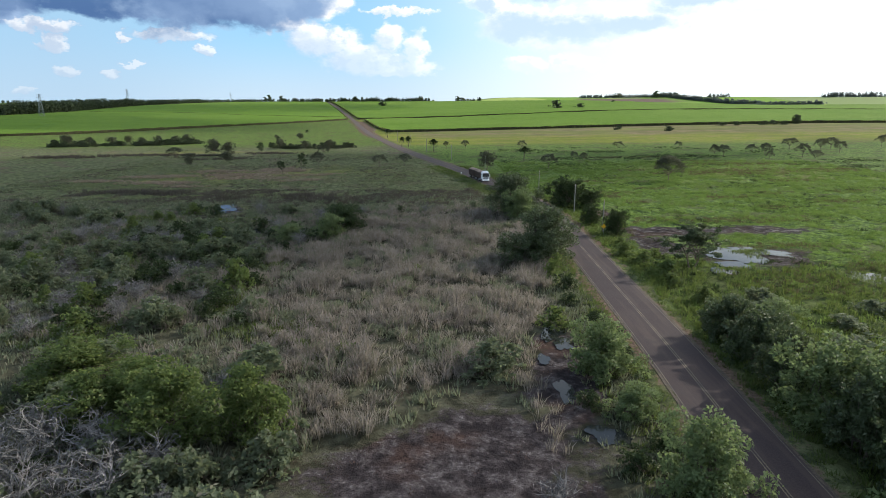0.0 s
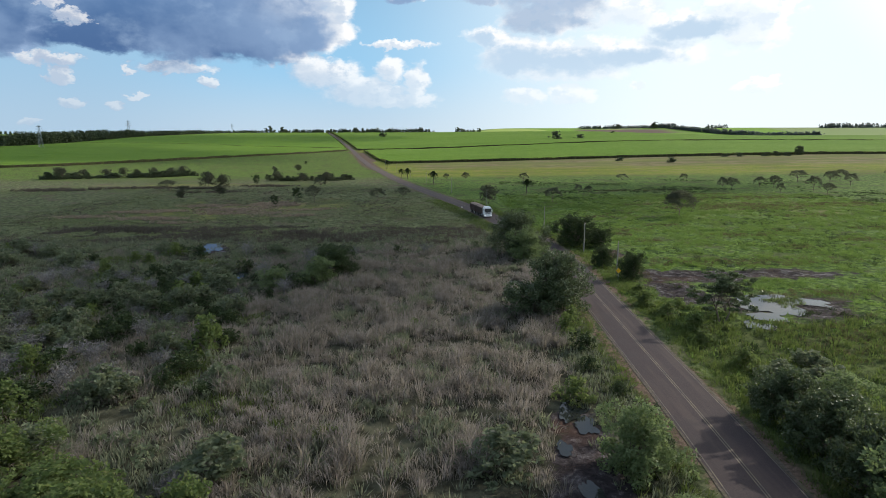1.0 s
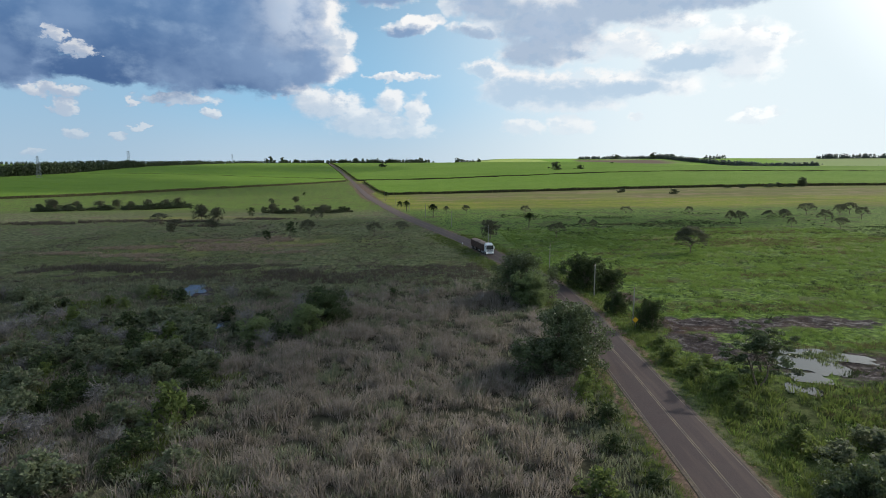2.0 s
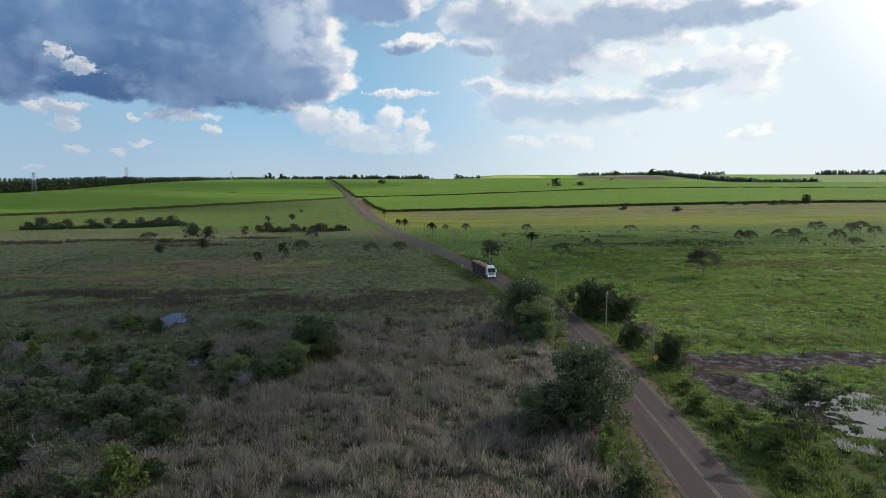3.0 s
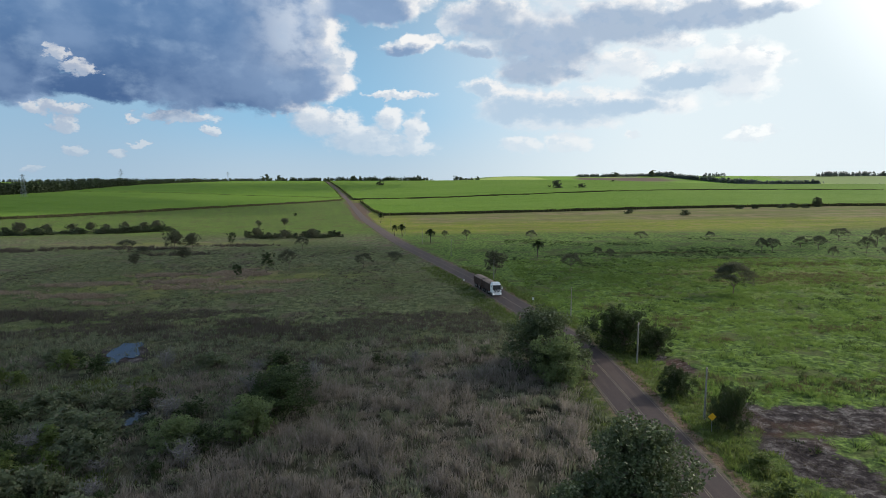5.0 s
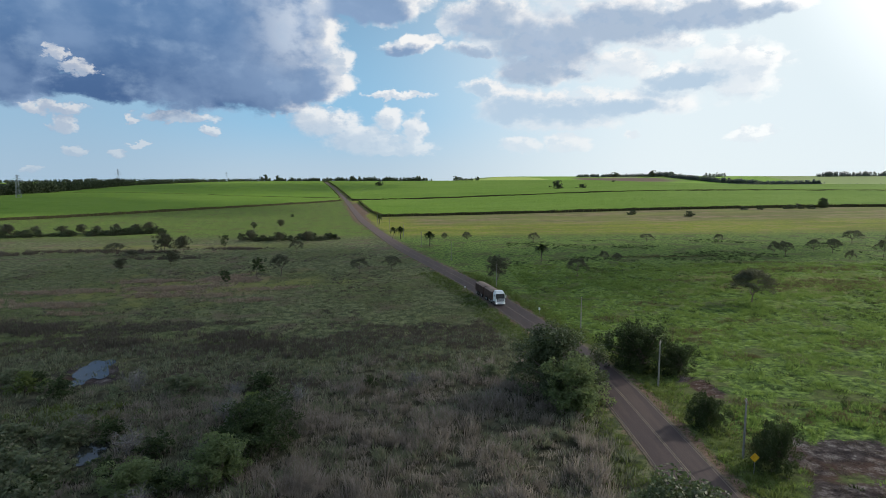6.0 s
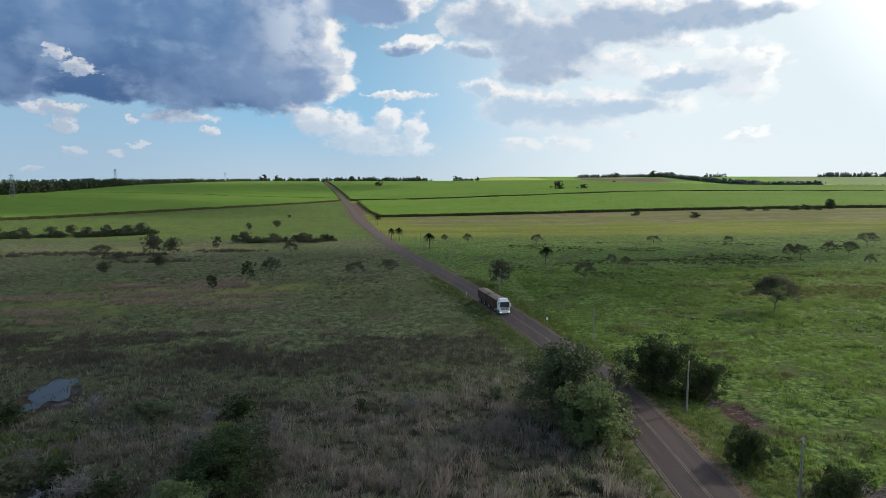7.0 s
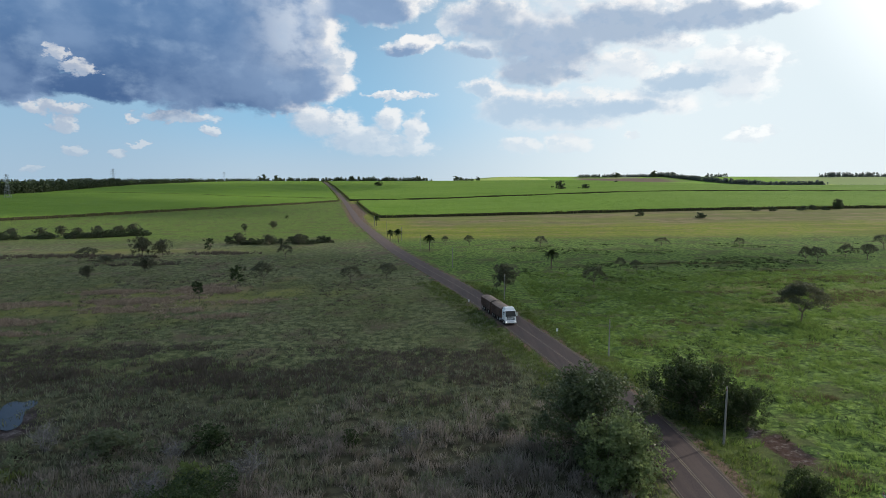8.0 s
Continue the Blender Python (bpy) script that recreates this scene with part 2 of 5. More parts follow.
def bark_material():
    m, n = material("bark")
    p = where(n)
    v = n.noise(n.vec("MULTIPLY", p, (6, 6, 1.4)), 2.0, 6.0)
    finish(n, n.mix(v, (0.05, 0.04, 0.03), (0.19, 0.16, 0.125)), 0.9, v, 0.7, 0.05)
    return m


BARK = bark_material()


def ground_material():
    m, n = material("ground_cover")
    p = where(n)

    def at(name):
        return n.add("ShaderNodeAttribute", {"attribute_name": name}).outputs["Fac"]
    tiny, small, mid, big = n.noise(p, 2.3, 6.0, 0.7), n.noise(p, 0.55, 5.0, 0.6), n.noise(p, 0.09, 4.0), n.noise(p, 0.016, 4.0)
    olive = n.mix(n.step(small, 0.40, 0.60), (0.056, 0.068, 0.034), (0.150, 0.162, 0.080))
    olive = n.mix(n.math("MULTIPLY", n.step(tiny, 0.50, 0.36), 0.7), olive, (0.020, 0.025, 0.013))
    olive = n.mix(n.math("MULTIPLY", n.step(tiny, 0.56, 0.70), 0.5), olive, (0.215, 0.220, 0.128))
    olive = n.mix(n.step(mid, 0.50, 0.68), olive, (0.105, 0.088, 0.060))
    olive = n.mix(n.math("MULTIPLY", n.step(big, 0.45, 0.62), 0.5), olive, (0.068, 0.088, 0.026))
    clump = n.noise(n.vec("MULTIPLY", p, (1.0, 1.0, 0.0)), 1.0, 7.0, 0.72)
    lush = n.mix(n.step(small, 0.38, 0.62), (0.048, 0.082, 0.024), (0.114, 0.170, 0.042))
    # shade between tussocks, then sunlit tips, painted into the meadow colour
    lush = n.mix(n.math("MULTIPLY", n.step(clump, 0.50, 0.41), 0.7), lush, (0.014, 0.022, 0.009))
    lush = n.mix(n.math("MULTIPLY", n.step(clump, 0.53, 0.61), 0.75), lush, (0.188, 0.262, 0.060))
    lush = n.mix(n.math("MULTIPLY", n.step(mid, 0.52, 0.60), 0.7), lush, (0.070, 0.074, 0.034))
    band = n.noise(n.vec("MULTIPLY", p, (0.25, 1.0, 0.0)), 0.035, 5.0, 0.65)
    gold = n.mix(n.step(small, 0.3, 0.7), (0.105, 0.135, 0.022), (0.190, 0.200, 0.036))
    gold = n.mix(n.math("MULTIPLY", n.step(mid, 0.46, 0.66), 0.7), gold, (0.20, 0.165, 0.07))
    gold = n.mix(n.math("MULTIPLY", n.step(band, 0.46, 0.60), 0.4), gold, (0.062, 0.080, 0.022))
    tan = n.mix(n.step(mid, 0.35, 0.65), (0.125, 0.110, 0.055), (0.195, 0.155, 0.090))
    tan = n.mix(n.math("MULTIPLY", n.step(big, 0.42, 0.6), 0.7), tan, (0.15, 0.17, 0.045))
    tan = n.mix(n.math("MULTIPLY", n.step(band, 0.44, 0.58), 0.6), tan, (0.105, 0.118, 0.036))
    marsh = n.mix(n.step(small, 0.3, 0.7), (0.026, 0.026, 0.017), (0.095, 0.092, 0.060))
    lump = n.noise(p, 2.2, 8.0, 0.8)
    mud = n.mix(n.step(small, 0.36, 0.62), (0.022, 0.018, 0.019), (0.060, 0.050, 0.050))
    mud = n.mix(n.step(mid, 0.50, 0.66), mud, (0.062, 0.038, 0.030))
    mud = n.mix(n.math("MULTIPLY", n.step(lump, 0.47, 0.36), 0.8), mud, (0.012, 0.010, 0.010))
    mud = n.mix(n.math("MULTIPLY", n.step(n.math("ADD", lump, n.math("MULTIPLY", n.math("SUBTRACT", small, 0.5), 0.5)), 0.56, 0.72), 0.75), mud, (0.165, 0.150, 0.150))
    dirt = n.mix(n.step(tiny, 0.35, 0.68), (0.085, 0.060, 0.043), (0.17, 0.120, 0.088))
    farm = n.add("ShaderNodeTexVoronoi", Vector=n.vec("MULTIPLY", p, (0.0022, 0.0011, 0.0)), Scale=1.0).outputs["Color"]
    tone = n.add("ShaderNodeSeparateColor", i0=farm)
    far = n.mix(n.step(tone.outputs[0], 0.2, 0.8), (0.16, 0.26, 0.045), (0.30, 0.36, 0.10))
    far = n.mix(n.step(tone.outputs[1], 0.70, 0.74), far, (0.20, 0.25, 0.10))
    far = n.mix(at("plough"), far, (0.135, 0.098, 0.080))
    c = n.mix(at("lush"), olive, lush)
    c = n.mix(n.math("MULTIPLY", at("bank"), 0.8), c, n.mix(n.step(small, 0.35, 0.65), (0.030, 0.040, 0.014), (0.085, 0.10, 0.035)))
    c = n.mix(at("gold"), c, gold)
    c = n.mix(at("tan"), c, tan)
    c = n.mix(at("marsh"), c, marsh)
    c = n.mix(at("far"), c, far)
    edge = n.math("ADD", n.math("MULTIPLY", n.math("SUBTRACT", small, 0.5), 1.3), n.math("MULTIPLY", n.math("SUBTRACT", tiny, 0.5), 0.8))
    c = n.mix(n.step(n.math("ADD", at("mud"), edge), 0.35, 0.65), c, mud)
    c = n.mix(n.step(n.math("ADD", at("dirt"), edge), 0.4, 0.7), c, dirt)
    wet = n.step(n.math("ADD", at("mud"), n.math("MULTIPLY", edge, 0.7)), 0.55, 0.95)
    rough = n.math("SUBTRACT", 0.95, n.math("MULTIPLY", n.math("MULTIPLY", wet, n.step(small, 0.45, 0.6)), 0.55))
    h = n.math("ADD", n.math("ADD", n.math("MULTIPLY", tiny, 0.3), n.math("MULTIPLY", clump, 0.6)), n.math("MULTIPLY", small, 0.6))
    finish(n, c, rough, h, 0.9, 0.5, 0.0, 0.03)
    return m


def asphalt_material():
    m, n = material("asphalt")
    p = where(n)
    tiny, mid = n.noise(p, 9.0, 6.0, 0.75), n.noise(p, 0.35, 5.0, 0.6)
    streak = n.noise(n.vec("MULTIPLY", p, (0.9, 0.05, 1)), 1.0, 4.0)
    c = n.mix(n.step(tiny, 0.3, 0.7), (0.032, 0.024, 0.024), (0.060, 0.044, 0.042))
    c = n.mix(n.math("MULTIPLY", n.step(streak, 0.45, 0.66), 0.5), c, (0.080, 0.057, 0.049))
    c = n.mix(n.math("MULTIPLY", n.step(mid, 0.55, 0.72), 0.5), c, (0.036, 0.029, 0.028))
    dust = n.math("MULTIPLY", n.step(n.add("ShaderNodeSeparateXYZ", Vector=p).outputs[1], 190, 480), n.math("ADD", 0.35, n.math("MULTIPLY", mid, 0.5)))
    c = n.mix(dust, c, (0.115, 0.080, 0.066))
    finish(n, c, n.math("SUBTRACT", 0.85, n.math("MULTIPLY", mid, 0.2)), tiny, 0.25, 0.02, 0.0, 0.12)
    return m


def worn_paint(name, color, base=(0.066, 0.055, 0.050), keep=0.45):
    m, n = material(name)
    p = where(n)
    w = n.math("ADD", n.math("MULTIPLY", n.noise(p, 6.0, 5.0, 0.7), 0.6), n.math("MULTIPLY", n.noise(p, 0.4, 3.0), 0.5))
    finish(n, n.mix(n.step(w, keep, keep + 0.18), color, base), 0.8)
    return m


def soil_material(name, a, b, rough=0.95, scale=1.5):
    m, n = material(name)
    p = where(n)
    t, s = n.noise(p, scale * 3, 6.0, 0.7), n.noise(p, scale * 0.5, 4.0)
    c = n.mix(n.step(t, 0.3, 0.7), a, b)
    c = n.mix(n.math("MULTIPLY", n.step(s, 0.5, 0.7), 0.6), c, (0.075, 0.075, 0.028))
    finish(n, c, rough, t, 0.6, 0.08)
    return m


def water_material():
    m, n = material("pond_water")
    p = where(n)
    b = finish(n, (0.018, 0.020, 0.018), 0.06, n.noise(p, 1.6, 3.0), 0.06, 0.05, 0.0, 0.5)
    b.inputs["IOR"].default_value = 1.33
    return m


def cane_material(name, dark, light):
    m, n = material(name)
    p = where(n)
    rows = n.noise(n.vec("MULTIPLY", p, (0.5, 0.02, 0.0)), 1.0, 3.0)
    tuft, patch, big = n.noise(p, 0.45, 5.0, 0.7), n.noise(n.vec("MULTIPLY", p, (0.4, 1.0, 0.0)), 0.02, 4.0), n.noise(p, 0.004, 3.0)
    c = n.mix(n.step(tuft, 0.3, 0.7), dark, light)
    c = n.mix(n.math("MULTIPLY", n.step(patch, 0.45, 0.65), 0.45), c, dark)
    c = n.mix(n.math("MULTIPLY", n.step(big, 0.4, 0.65), 0.4), c, (0.15, 0.215, 0.045))
    c = n.mix(n.math("MULTIPLY", rows, 0.25), c, dark)
    finish(n, c, 0.9, tuft, 0.9, 0.8, 0.0, 0.03)
    return m


def plain(name, color, rough=0.6, spread=0.25, scale=3.0, metal=0.0, bump=0.15):
    """Painted or cast surface with dirt at two scales."""
    m, n = material(name)
    p = n.add("ShaderNodeTexCoord").outputs["Object"]
    a, b = n.noise(p, scale, 5.0, 0.65), n.noise(p, scale * 9, 4.0, 0.7)
    dark = tuple(v * (1 - spread) for v in color)
    c = n.mix(n.step(a, 0.35, 0.7), color, dark)
    c = n.mix(n.math("MULTIPLY", n.step(b, 0.55, 0.75), 0.3), c, (0.12, 0.08, 0.055))
    finish(n, c, rough, b, bump, 0.01, metal)
    return m


GROUND, ASPHALT, WATER = ground_material(), asphalt_material(), water_material()
YELLOW_LINE = worn_paint("worn_yellow_line", (0.135, 0.11, 0.072), keep=0.47)
EDGE_LINE = worn_paint("worn_edge_line", (0.14, 0.115, 0.075), keep=0.44)
SHOULDER = soil_material("red_dirt", (0.045, 0.036, 0.027), (0.125, 0.096, 0.070))
# stalk colour darkened for shade on the faces turned from the sun
STALK_SHADED = soil_material("shaded_cane_stalks", (0.022, 0.022, 0.010), (0.080, 0.070, 0.034), 0.9, 0.4)
CANE_LEAF = leaf_material("cane_stalk_leaf", (0.030, 0.034, 0.012), (0.150, 0.165, 0.050), (0.22, 0.18, 0.11), 0.3, 0.05)
CANE = cane_material("sugar_cane", (0.085, 0.150, 0.022), (0.145, 0.230, 0.036))
CONCRETE = plain("weathered_concrete", (0.25, 0.24, 0.22), 0.85)
STEEL = plain("galvanised_steel", (0.30, 0.32, 0.34), 0.5, metal=0.6)
CERAMIC = plain("brown_ceramic", (0.16, 0.07, 0.04), 0.3)
SIGN_BACK = plain("sign_yellow", (0.75, 0.42, 0.02), 0.5)
WHITE_PAINT = plain("white_paint", (0.78, 0.80, 0.80), 0.35, 0.12)
CAB_GREY = plain("cab_plastic", (0.05, 0.05, 0.055), 0.6)
TARP = plain("faded_tarpaulin", (0.22, 0.165, 0.13), 0.85, 0.3, 1.2)
# trailer side colour includes the shade on that flank, besides dust
SHADED_SIDE = plain("dusty_shaded_trailer_side", (0.11, 0.068, 0.05), 0.7, 0.35, 1.0)
RUBBER = plain("tyre_rubber", (0.022, 0.021, 0.02), 0.85)
RIM = plain("wheel_rim", (0.45, 0.44, 0.42), 0.4, metal=0.7)
CHASSIS = plain("chassis_paint", (0.05, 0.028, 0.022), 0.7)


def glass_material():
    m, n = material("windscreen_glass")
    b = finish(n, (0.015, 0.020, 0.024), 0.05, spec=0.6)
    return m


def lamp_material():
    m, n = material("headlamp_lens")
    e = n.add("ShaderNodeEmission", Color=(1.0, 0.95, 0.85, 1), Strength=3.0)
    n.add("ShaderNodeOutputMaterial", Surface=e)
    return m


GLASS, LAMP = glass_material(), lamp_material()


# ---- plan: land, road and zones ----
def spline(rows):
    """A smooth curve x(y) through rows of (y, x)."""
    ys, xs = np.array([r[0] for r in rows], float), np.array([r[1] for r in rows], float)
    h, d = np.diff(ys), np.diff(xs) / np.diff(ys)
    s = np.concatenate([[d[0]], (d[:-1] * h[1:] + d[1:] * h[:-1]) / (h[:-1] + h[1:]), [d[-1]]])

    def at(y):
        y = np.asarray(y, float)
        i = np.clip(np.searchsorted(ys, y) - 1, 0, len(h) - 1)
        u = (y - ys[i]) / h[i]
        out = np.where(u < 0, xs[0] + s[0] * (y - ys[0]), np.where(u > 1, xs[-1] + s[-1] * (y - ys[-1]), 0))
        v = (2 * u**3 - 3 * u**2 + 1) * xs[i] + (u**3 - 2 * u**2 + u) * h[i] * s[i] + (3 * u**2 - 2 * u**3) * xs[i + 1] + (u**3 - u**2) * h[i] * s[i + 1]
        return np.where((u >= 0) & (u <= 1), v, out)
    return at


road_x = spline([(-400, 4), (-100, 17.3), (0, 21.5), (36, 22.9), (59, 24.1), (86, 24.8), (108, 25.3), (130, 25.5), (145, 25.3), (160, 24.2), (179, 20.8),
                 (200, 16.6), (223, 11.9), (251, 5.0), (285, -4.2), (340, -18.4), (425, -37), (533, -59), (747, -98), (961, -138), (1293, -208), (1724, -307), (1940, -357), (2400, -455)])
LAND_Y = [-5000, 400, 640, 850, 1000, 1150, 1370, 1500, 1900, 2150, 2500, 2900, 3400, 4600, 9000]
LAND = {-560: [0, 0, 3, 11, 15, 19, 26, 29, 37, 38, 38, 40, 44, 50, 50],
        -150: [0, 0, -2.0, 0, 3.5, 8, 15, 20, 35, 36.5, 33, 30, 30, 34, 34],
        370: [0, 0.6, 6.4, 12, 16, 20, 25, 28.5, 37, 36, 24, 40, 66, 70, 70],
        900: [0, 1, 7, 11, 13, 15, 18, 19, 19, 14, 9, 24, 64, 72, 72],
        2500: [0, 1, 7, 10, 12, 14, 17, 18, 19, 14, 10, 24, 59, 66, 66]}
_lx, _lz = np.array(list(LAND)), np.array(list(LAND.values()))


def land(x, y):
    """The height of the land, without its small lumps."""
    x, y = np.broadcast_arrays(np.asarray(x, float), np.asarray(y, float))
    total = np.zeros(x.shape)
    for dy in (-75, -37, 0, 37, 75):
        for dx in (-60, 0, 60):
            cols = np.array([np.interp(y + dy, LAND_Y, z) for z in _lz])
            i = np.clip(np.searchsorted(_lx, x + dx) - 1, 0, len(_lx) - 2)
            u = np.clip((x + dx - _lx[i]) / (_lx[i + 1] - _lx[i]), 0, 1)
            u = u * u * (3 - 2 * u)
            total += np.take_along_axis(cols, i[None], 0)[0] * (1 - u) + np.take_along_axis(cols, i[None] + 1, 0)[0] * u
    return total / 15


def smooth(x, lo, hi):
    u = np.clip((np.asarray(x, float) - lo) / (hi - lo), 0, 1)
    return u * u * (3 - 2 * u)


_wr = np.random.RandomState(7)
_waves = [(_wr.uniform(0, 2 * np.pi), _wr.uniform(0, 2 * np.pi)) for _ in range(24)]


def ripple(x, y, size):
    """Smooth random lumps, about -1 to 1, of a given size in metres."""
    s = 0
    for k, (a, ph) in enumerate(_waves[:8]):
        f = 2 * np.pi / (size * (0.6 + 0.13 * k))
        s = s + np.sin(f * (np.cos(a) * x + np.sin(a) * y) + ph + 1.3 * np.sin(0.6 * f * (np.cos(a + 1.9) * x + np.sin(a + 1.9) * y) + 2 * ph))
    return s / 4.0


_lattice = np.random.RandomState(8).uniform(-1, 1, (64, 64))


def mottle(x, y, size):
    """Uneven patches without any rhythm, about -1 to 1."""
    s = 0
    for k, (scale, gain) in enumerate(((1.0, 0.75), (0.47, 0.5), (0.22, 0.3))):
        c, q = np.cos(0.7 + 1.1 * k), np.sin(0.7 + 1.1 * k)
        u, v = (c * x - q * y) / (size * scale) + 11.3 * k, (q * x + c * y) / (size * scale) + 7.7 * k
        i, j = np.floor(u).astype(int), np.floor(v).astype(int)
        f, g = u - i, v - j
        f, g = f * f * (3 - 2 * f), g * g * (3 - 2 * g)
        a, b = _lattice[i % 64, j % 64], _lattice[(i + 1) % 64, j % 64]
        d, e = _lattice[i % 64, (j + 1) % 64], _lattice[(i + 1) % 64, (j + 1) % 64]
        s = s + gain * ((a * (1 - f) + b * f) * (1 - g) + (d * (1 - f) + e * f) * g)
    return 1.4 * s


def blob(x, y, cx, cy, rx, ry, turn=0.0, ragged=0.25):
    c, s = np.cos(radians(turn)), np.sin(radians(turn))
    u, v = ((x - cx) * c + (y - cy) * s) / rx, (-(x - cx) * s + (y - cy) * c) / ry
    return 1 - np.sqrt(u * u + v * v) + ragged * ripple(x, y, 0.7 * min(rx, ry) + 1)


reed_left = spline([(30, -8), (45, -13), (70, -23), (95, -29), (118, -22), (140, -17), (165, -14)])
reed_right = spline([(30, -13), (45, -6), (52, 0), (60, 7), (72, 12), (90, 16.5), (130, 17.5), (165, 14)])


def zones(x, y):
    """Weights of the kinds of ground cover, 0 to 1."""
    side = x - road_x(y)
    wob = ripple(x, y, 24) * 6
    z = {}
    right = smooth(side, 3.5, 6.5)
    bank = right * (1 - smooth(y + 0.25 * np.maximum(0, x - 45) + wob, 84, 116)) * (1 - 0.5 * smooth(x, 60, 110))
    bank = np.maximum(bank, 0.9 * right * (1 - smooth(side + 0.4 * wob, 8, 14)) * (1 - smooth(y, 150, 185)))
    z["lush"] = right * smooth(y, 40, 60) * (1 - smooth(y + wob, 395, 440))
    strip = smooth(y + wob, 385, 430)
    z["gold"] = strip * (1 - smooth(y, 2200, 2400)) * (1 - 0.85 * (1 - right))
    z["lush"] = np.maximum(z["lush"], strip * (1 - right))
    z["tan"] = smooth(side, 20, 60) * smooth(y + wob * 2, 478, 520) * (1 - smooth(y, 700, 760))
    z["tan"] = np.maximum(z["tan"], (1 - right) * np.clip(blob(x, y, -72, 236, 42, 26, 20, 0.5) * 1.6, 0, 0.8))
    z["tan"] = np.maximum(z["tan"], np.clip(blob(x, y, 112, 232, 38, 24, 0, 0.6) * 1.5, 0, 0.75))
    z["tan"] = np.maximum(z["tan"], np.clip(blob(x, y, -140, 352, 60, 9, 0, 0.4) * 2, 0, 0.9))
    z["marsh"] = (1 - smooth(side, -7, -3)) * (1 - smooth(y + wob * 1.4, 150, 182))
    z["bank"] = bank
    z["mud"] = np.clip(np.maximum.reduce([
        blob(x, y, 0, 36, 12.5, 17, -25) * 2.2, blob(x, y, 11.5, 54, 4.5, 17, -6) * 1.6,
        blob(x, y, 47, 122, 14, 6.5, -5) * 2.0, blob(x, y, 66, 123, 16, 5.5, -4) * 1.8, blob(x, y, 40.5, 110, 5.2, 12, 15) * 2.2, blob(x, y, 38.5, 145, 2.6, 8, 10) * 1.8,
        blob(x, y, 54, 101, 15, 10, 0) * 1.2, blob(x, y, -56, 153, 9, 11, 0) * 1.1]), 0, 1)
    z["dirt"] = np.clip(1.15 - np.abs(np.abs(side) - 3.6) / 1.1, 0, 1) * smooth(y, -300, -200)
    cut = np.clip(1.3 - np.abs(side - 9) / 7, 0, 1) * smooth(y, 640, 700) * (1 - smooth(y, 900, 960))
    z["dirt"] = np.maximum(z["dirt"], cut)
    z["dirt"] = np.maximum(z["dirt"], np.clip(1.3 - np.abs(np.abs(side) - 4) / 4.5, 0, 1) * smooth(y, 380, 620))
    z["far"] = smooth(y, 2150, 2300)
    z["plough"] = smooth(x, 700, 730) * (1 - smooth(x, 1180, 1215)) * smooth(y, 3000, 3030) * (1 - smooth(y, 3230, 3250))
    return z


PONDS = [(51.0, 101.8, 4.0, 6.4, 8), (56.6, 104.2, 5.2, 2.4, -25), (47.6, 95.4, 2.8, 2.0, 0), (45.2, 90.6, 1.2, 1.6, 0), (64.5, 86, 3.2, 5.0, 10), (12.6, 65.6, 1.2, 2.7, -25), (13.2, 62.4, 1.0, 1.8, 0), (10.4, 58.2, 0.7, 1.2, 0),
         (11.2, 51.0, 0.8, 2.4, 5), (13.2, 43.3, 1.6, 1.5, 0), (-56.6, 155.5, 2.8, 5.6, 15), (-56.2, 148.6, 1.7, 2.2, 0), (-39.5, 125, 2.2, 3.0, 0), (43.5, 92, 1.2, 1.8, 0)]


def ground_z(x, y):
    x, y = np.broadcast_arrays(np.asarray(x, float), np.asarray(y, float))
    side = np.abs(x - road_x(y))
    rough = (0.16 * ripple(x, y, 9) + 0.11 * mottle(x, y, 5.0)) * smooth(side, 4.5, 9) * (1 - smooth(y, 330, 700))
    bank = 0.35 * (1 - smooth(side, 4.2, 7.5)) * (1 - smooth(y, 500, 900))
    for cx, cy, rx, ry, _ in PONDS:
        q = ((x - cx) / (rx * 1.6))**2 + ((y - cy) / (ry * 1.6))**2
        rough = np.where(q < 1, -0.05 + 0.0 * rough, rough)
    return land(x, y) + rough + bank


def gz(x, y):
    return float(ground_z(x, y))


# ---- mesh helpers ----
def mesh_of(name, verts, faces, mat, smooth_faces=False):
    """A mesh from vertices and faces: one table of faces, or a list of tables with their own corner counts."""
    tables = faces if isinstance(faces, list) and len(faces) and isinstance(faces[0], np.ndarray) else [np.asarray(faces)]
    verts = np.asarray(verts, np.float32).reshape(-1, 3)
    corners = np.concatenate([t.ravel() for t in tables]).astype(np.int32)
    sizes = np.concatenate([np.full(len(t), t.shape[1]) for t in tables])
    me = bpy.data.meshes.new(name)
    me.vertices.add(len(verts))
    me.vertices.foreach_set("co", verts.ravel())
    me.loops.add(len(corners))
    me.loops.foreach_set("vertex_index", corners)
    me.polygons.add(len(sizes))
    me.polygons.foreach_set("loop_start", (np.cumsum(sizes) - sizes).astype(np.int32))
    me.materials.append(mat)
    me.polygons.foreach_set("use_smooth", np.full(len(sizes), bool(smooth_faces)))
    me.update(calc_edges=True)
    return me


def mesh_part(name, verts, faces, mat, parent=None, label="", smooth_faces=False):
    ob = new(name, mesh_of(name, verts, faces, mat, smooth_faces))
    ob.parent = parent
    return tagged(ob, label)


def part(name, bm, mat, parent=None, label="", bevel=0.0):
    if bevel:
        bmesh.ops.bevel(bm, geom=bm.edges[:], offset=bevel, segments=2, affect="EDGES", profile=0.6)
    me = bpy.data.meshes.new(name)
    bm.to_mesh(me)
    bm.free()
    me.materials.append(mat)
    ob = new(name, me)
    ob.parent = parent
    return tagged(ob, label)


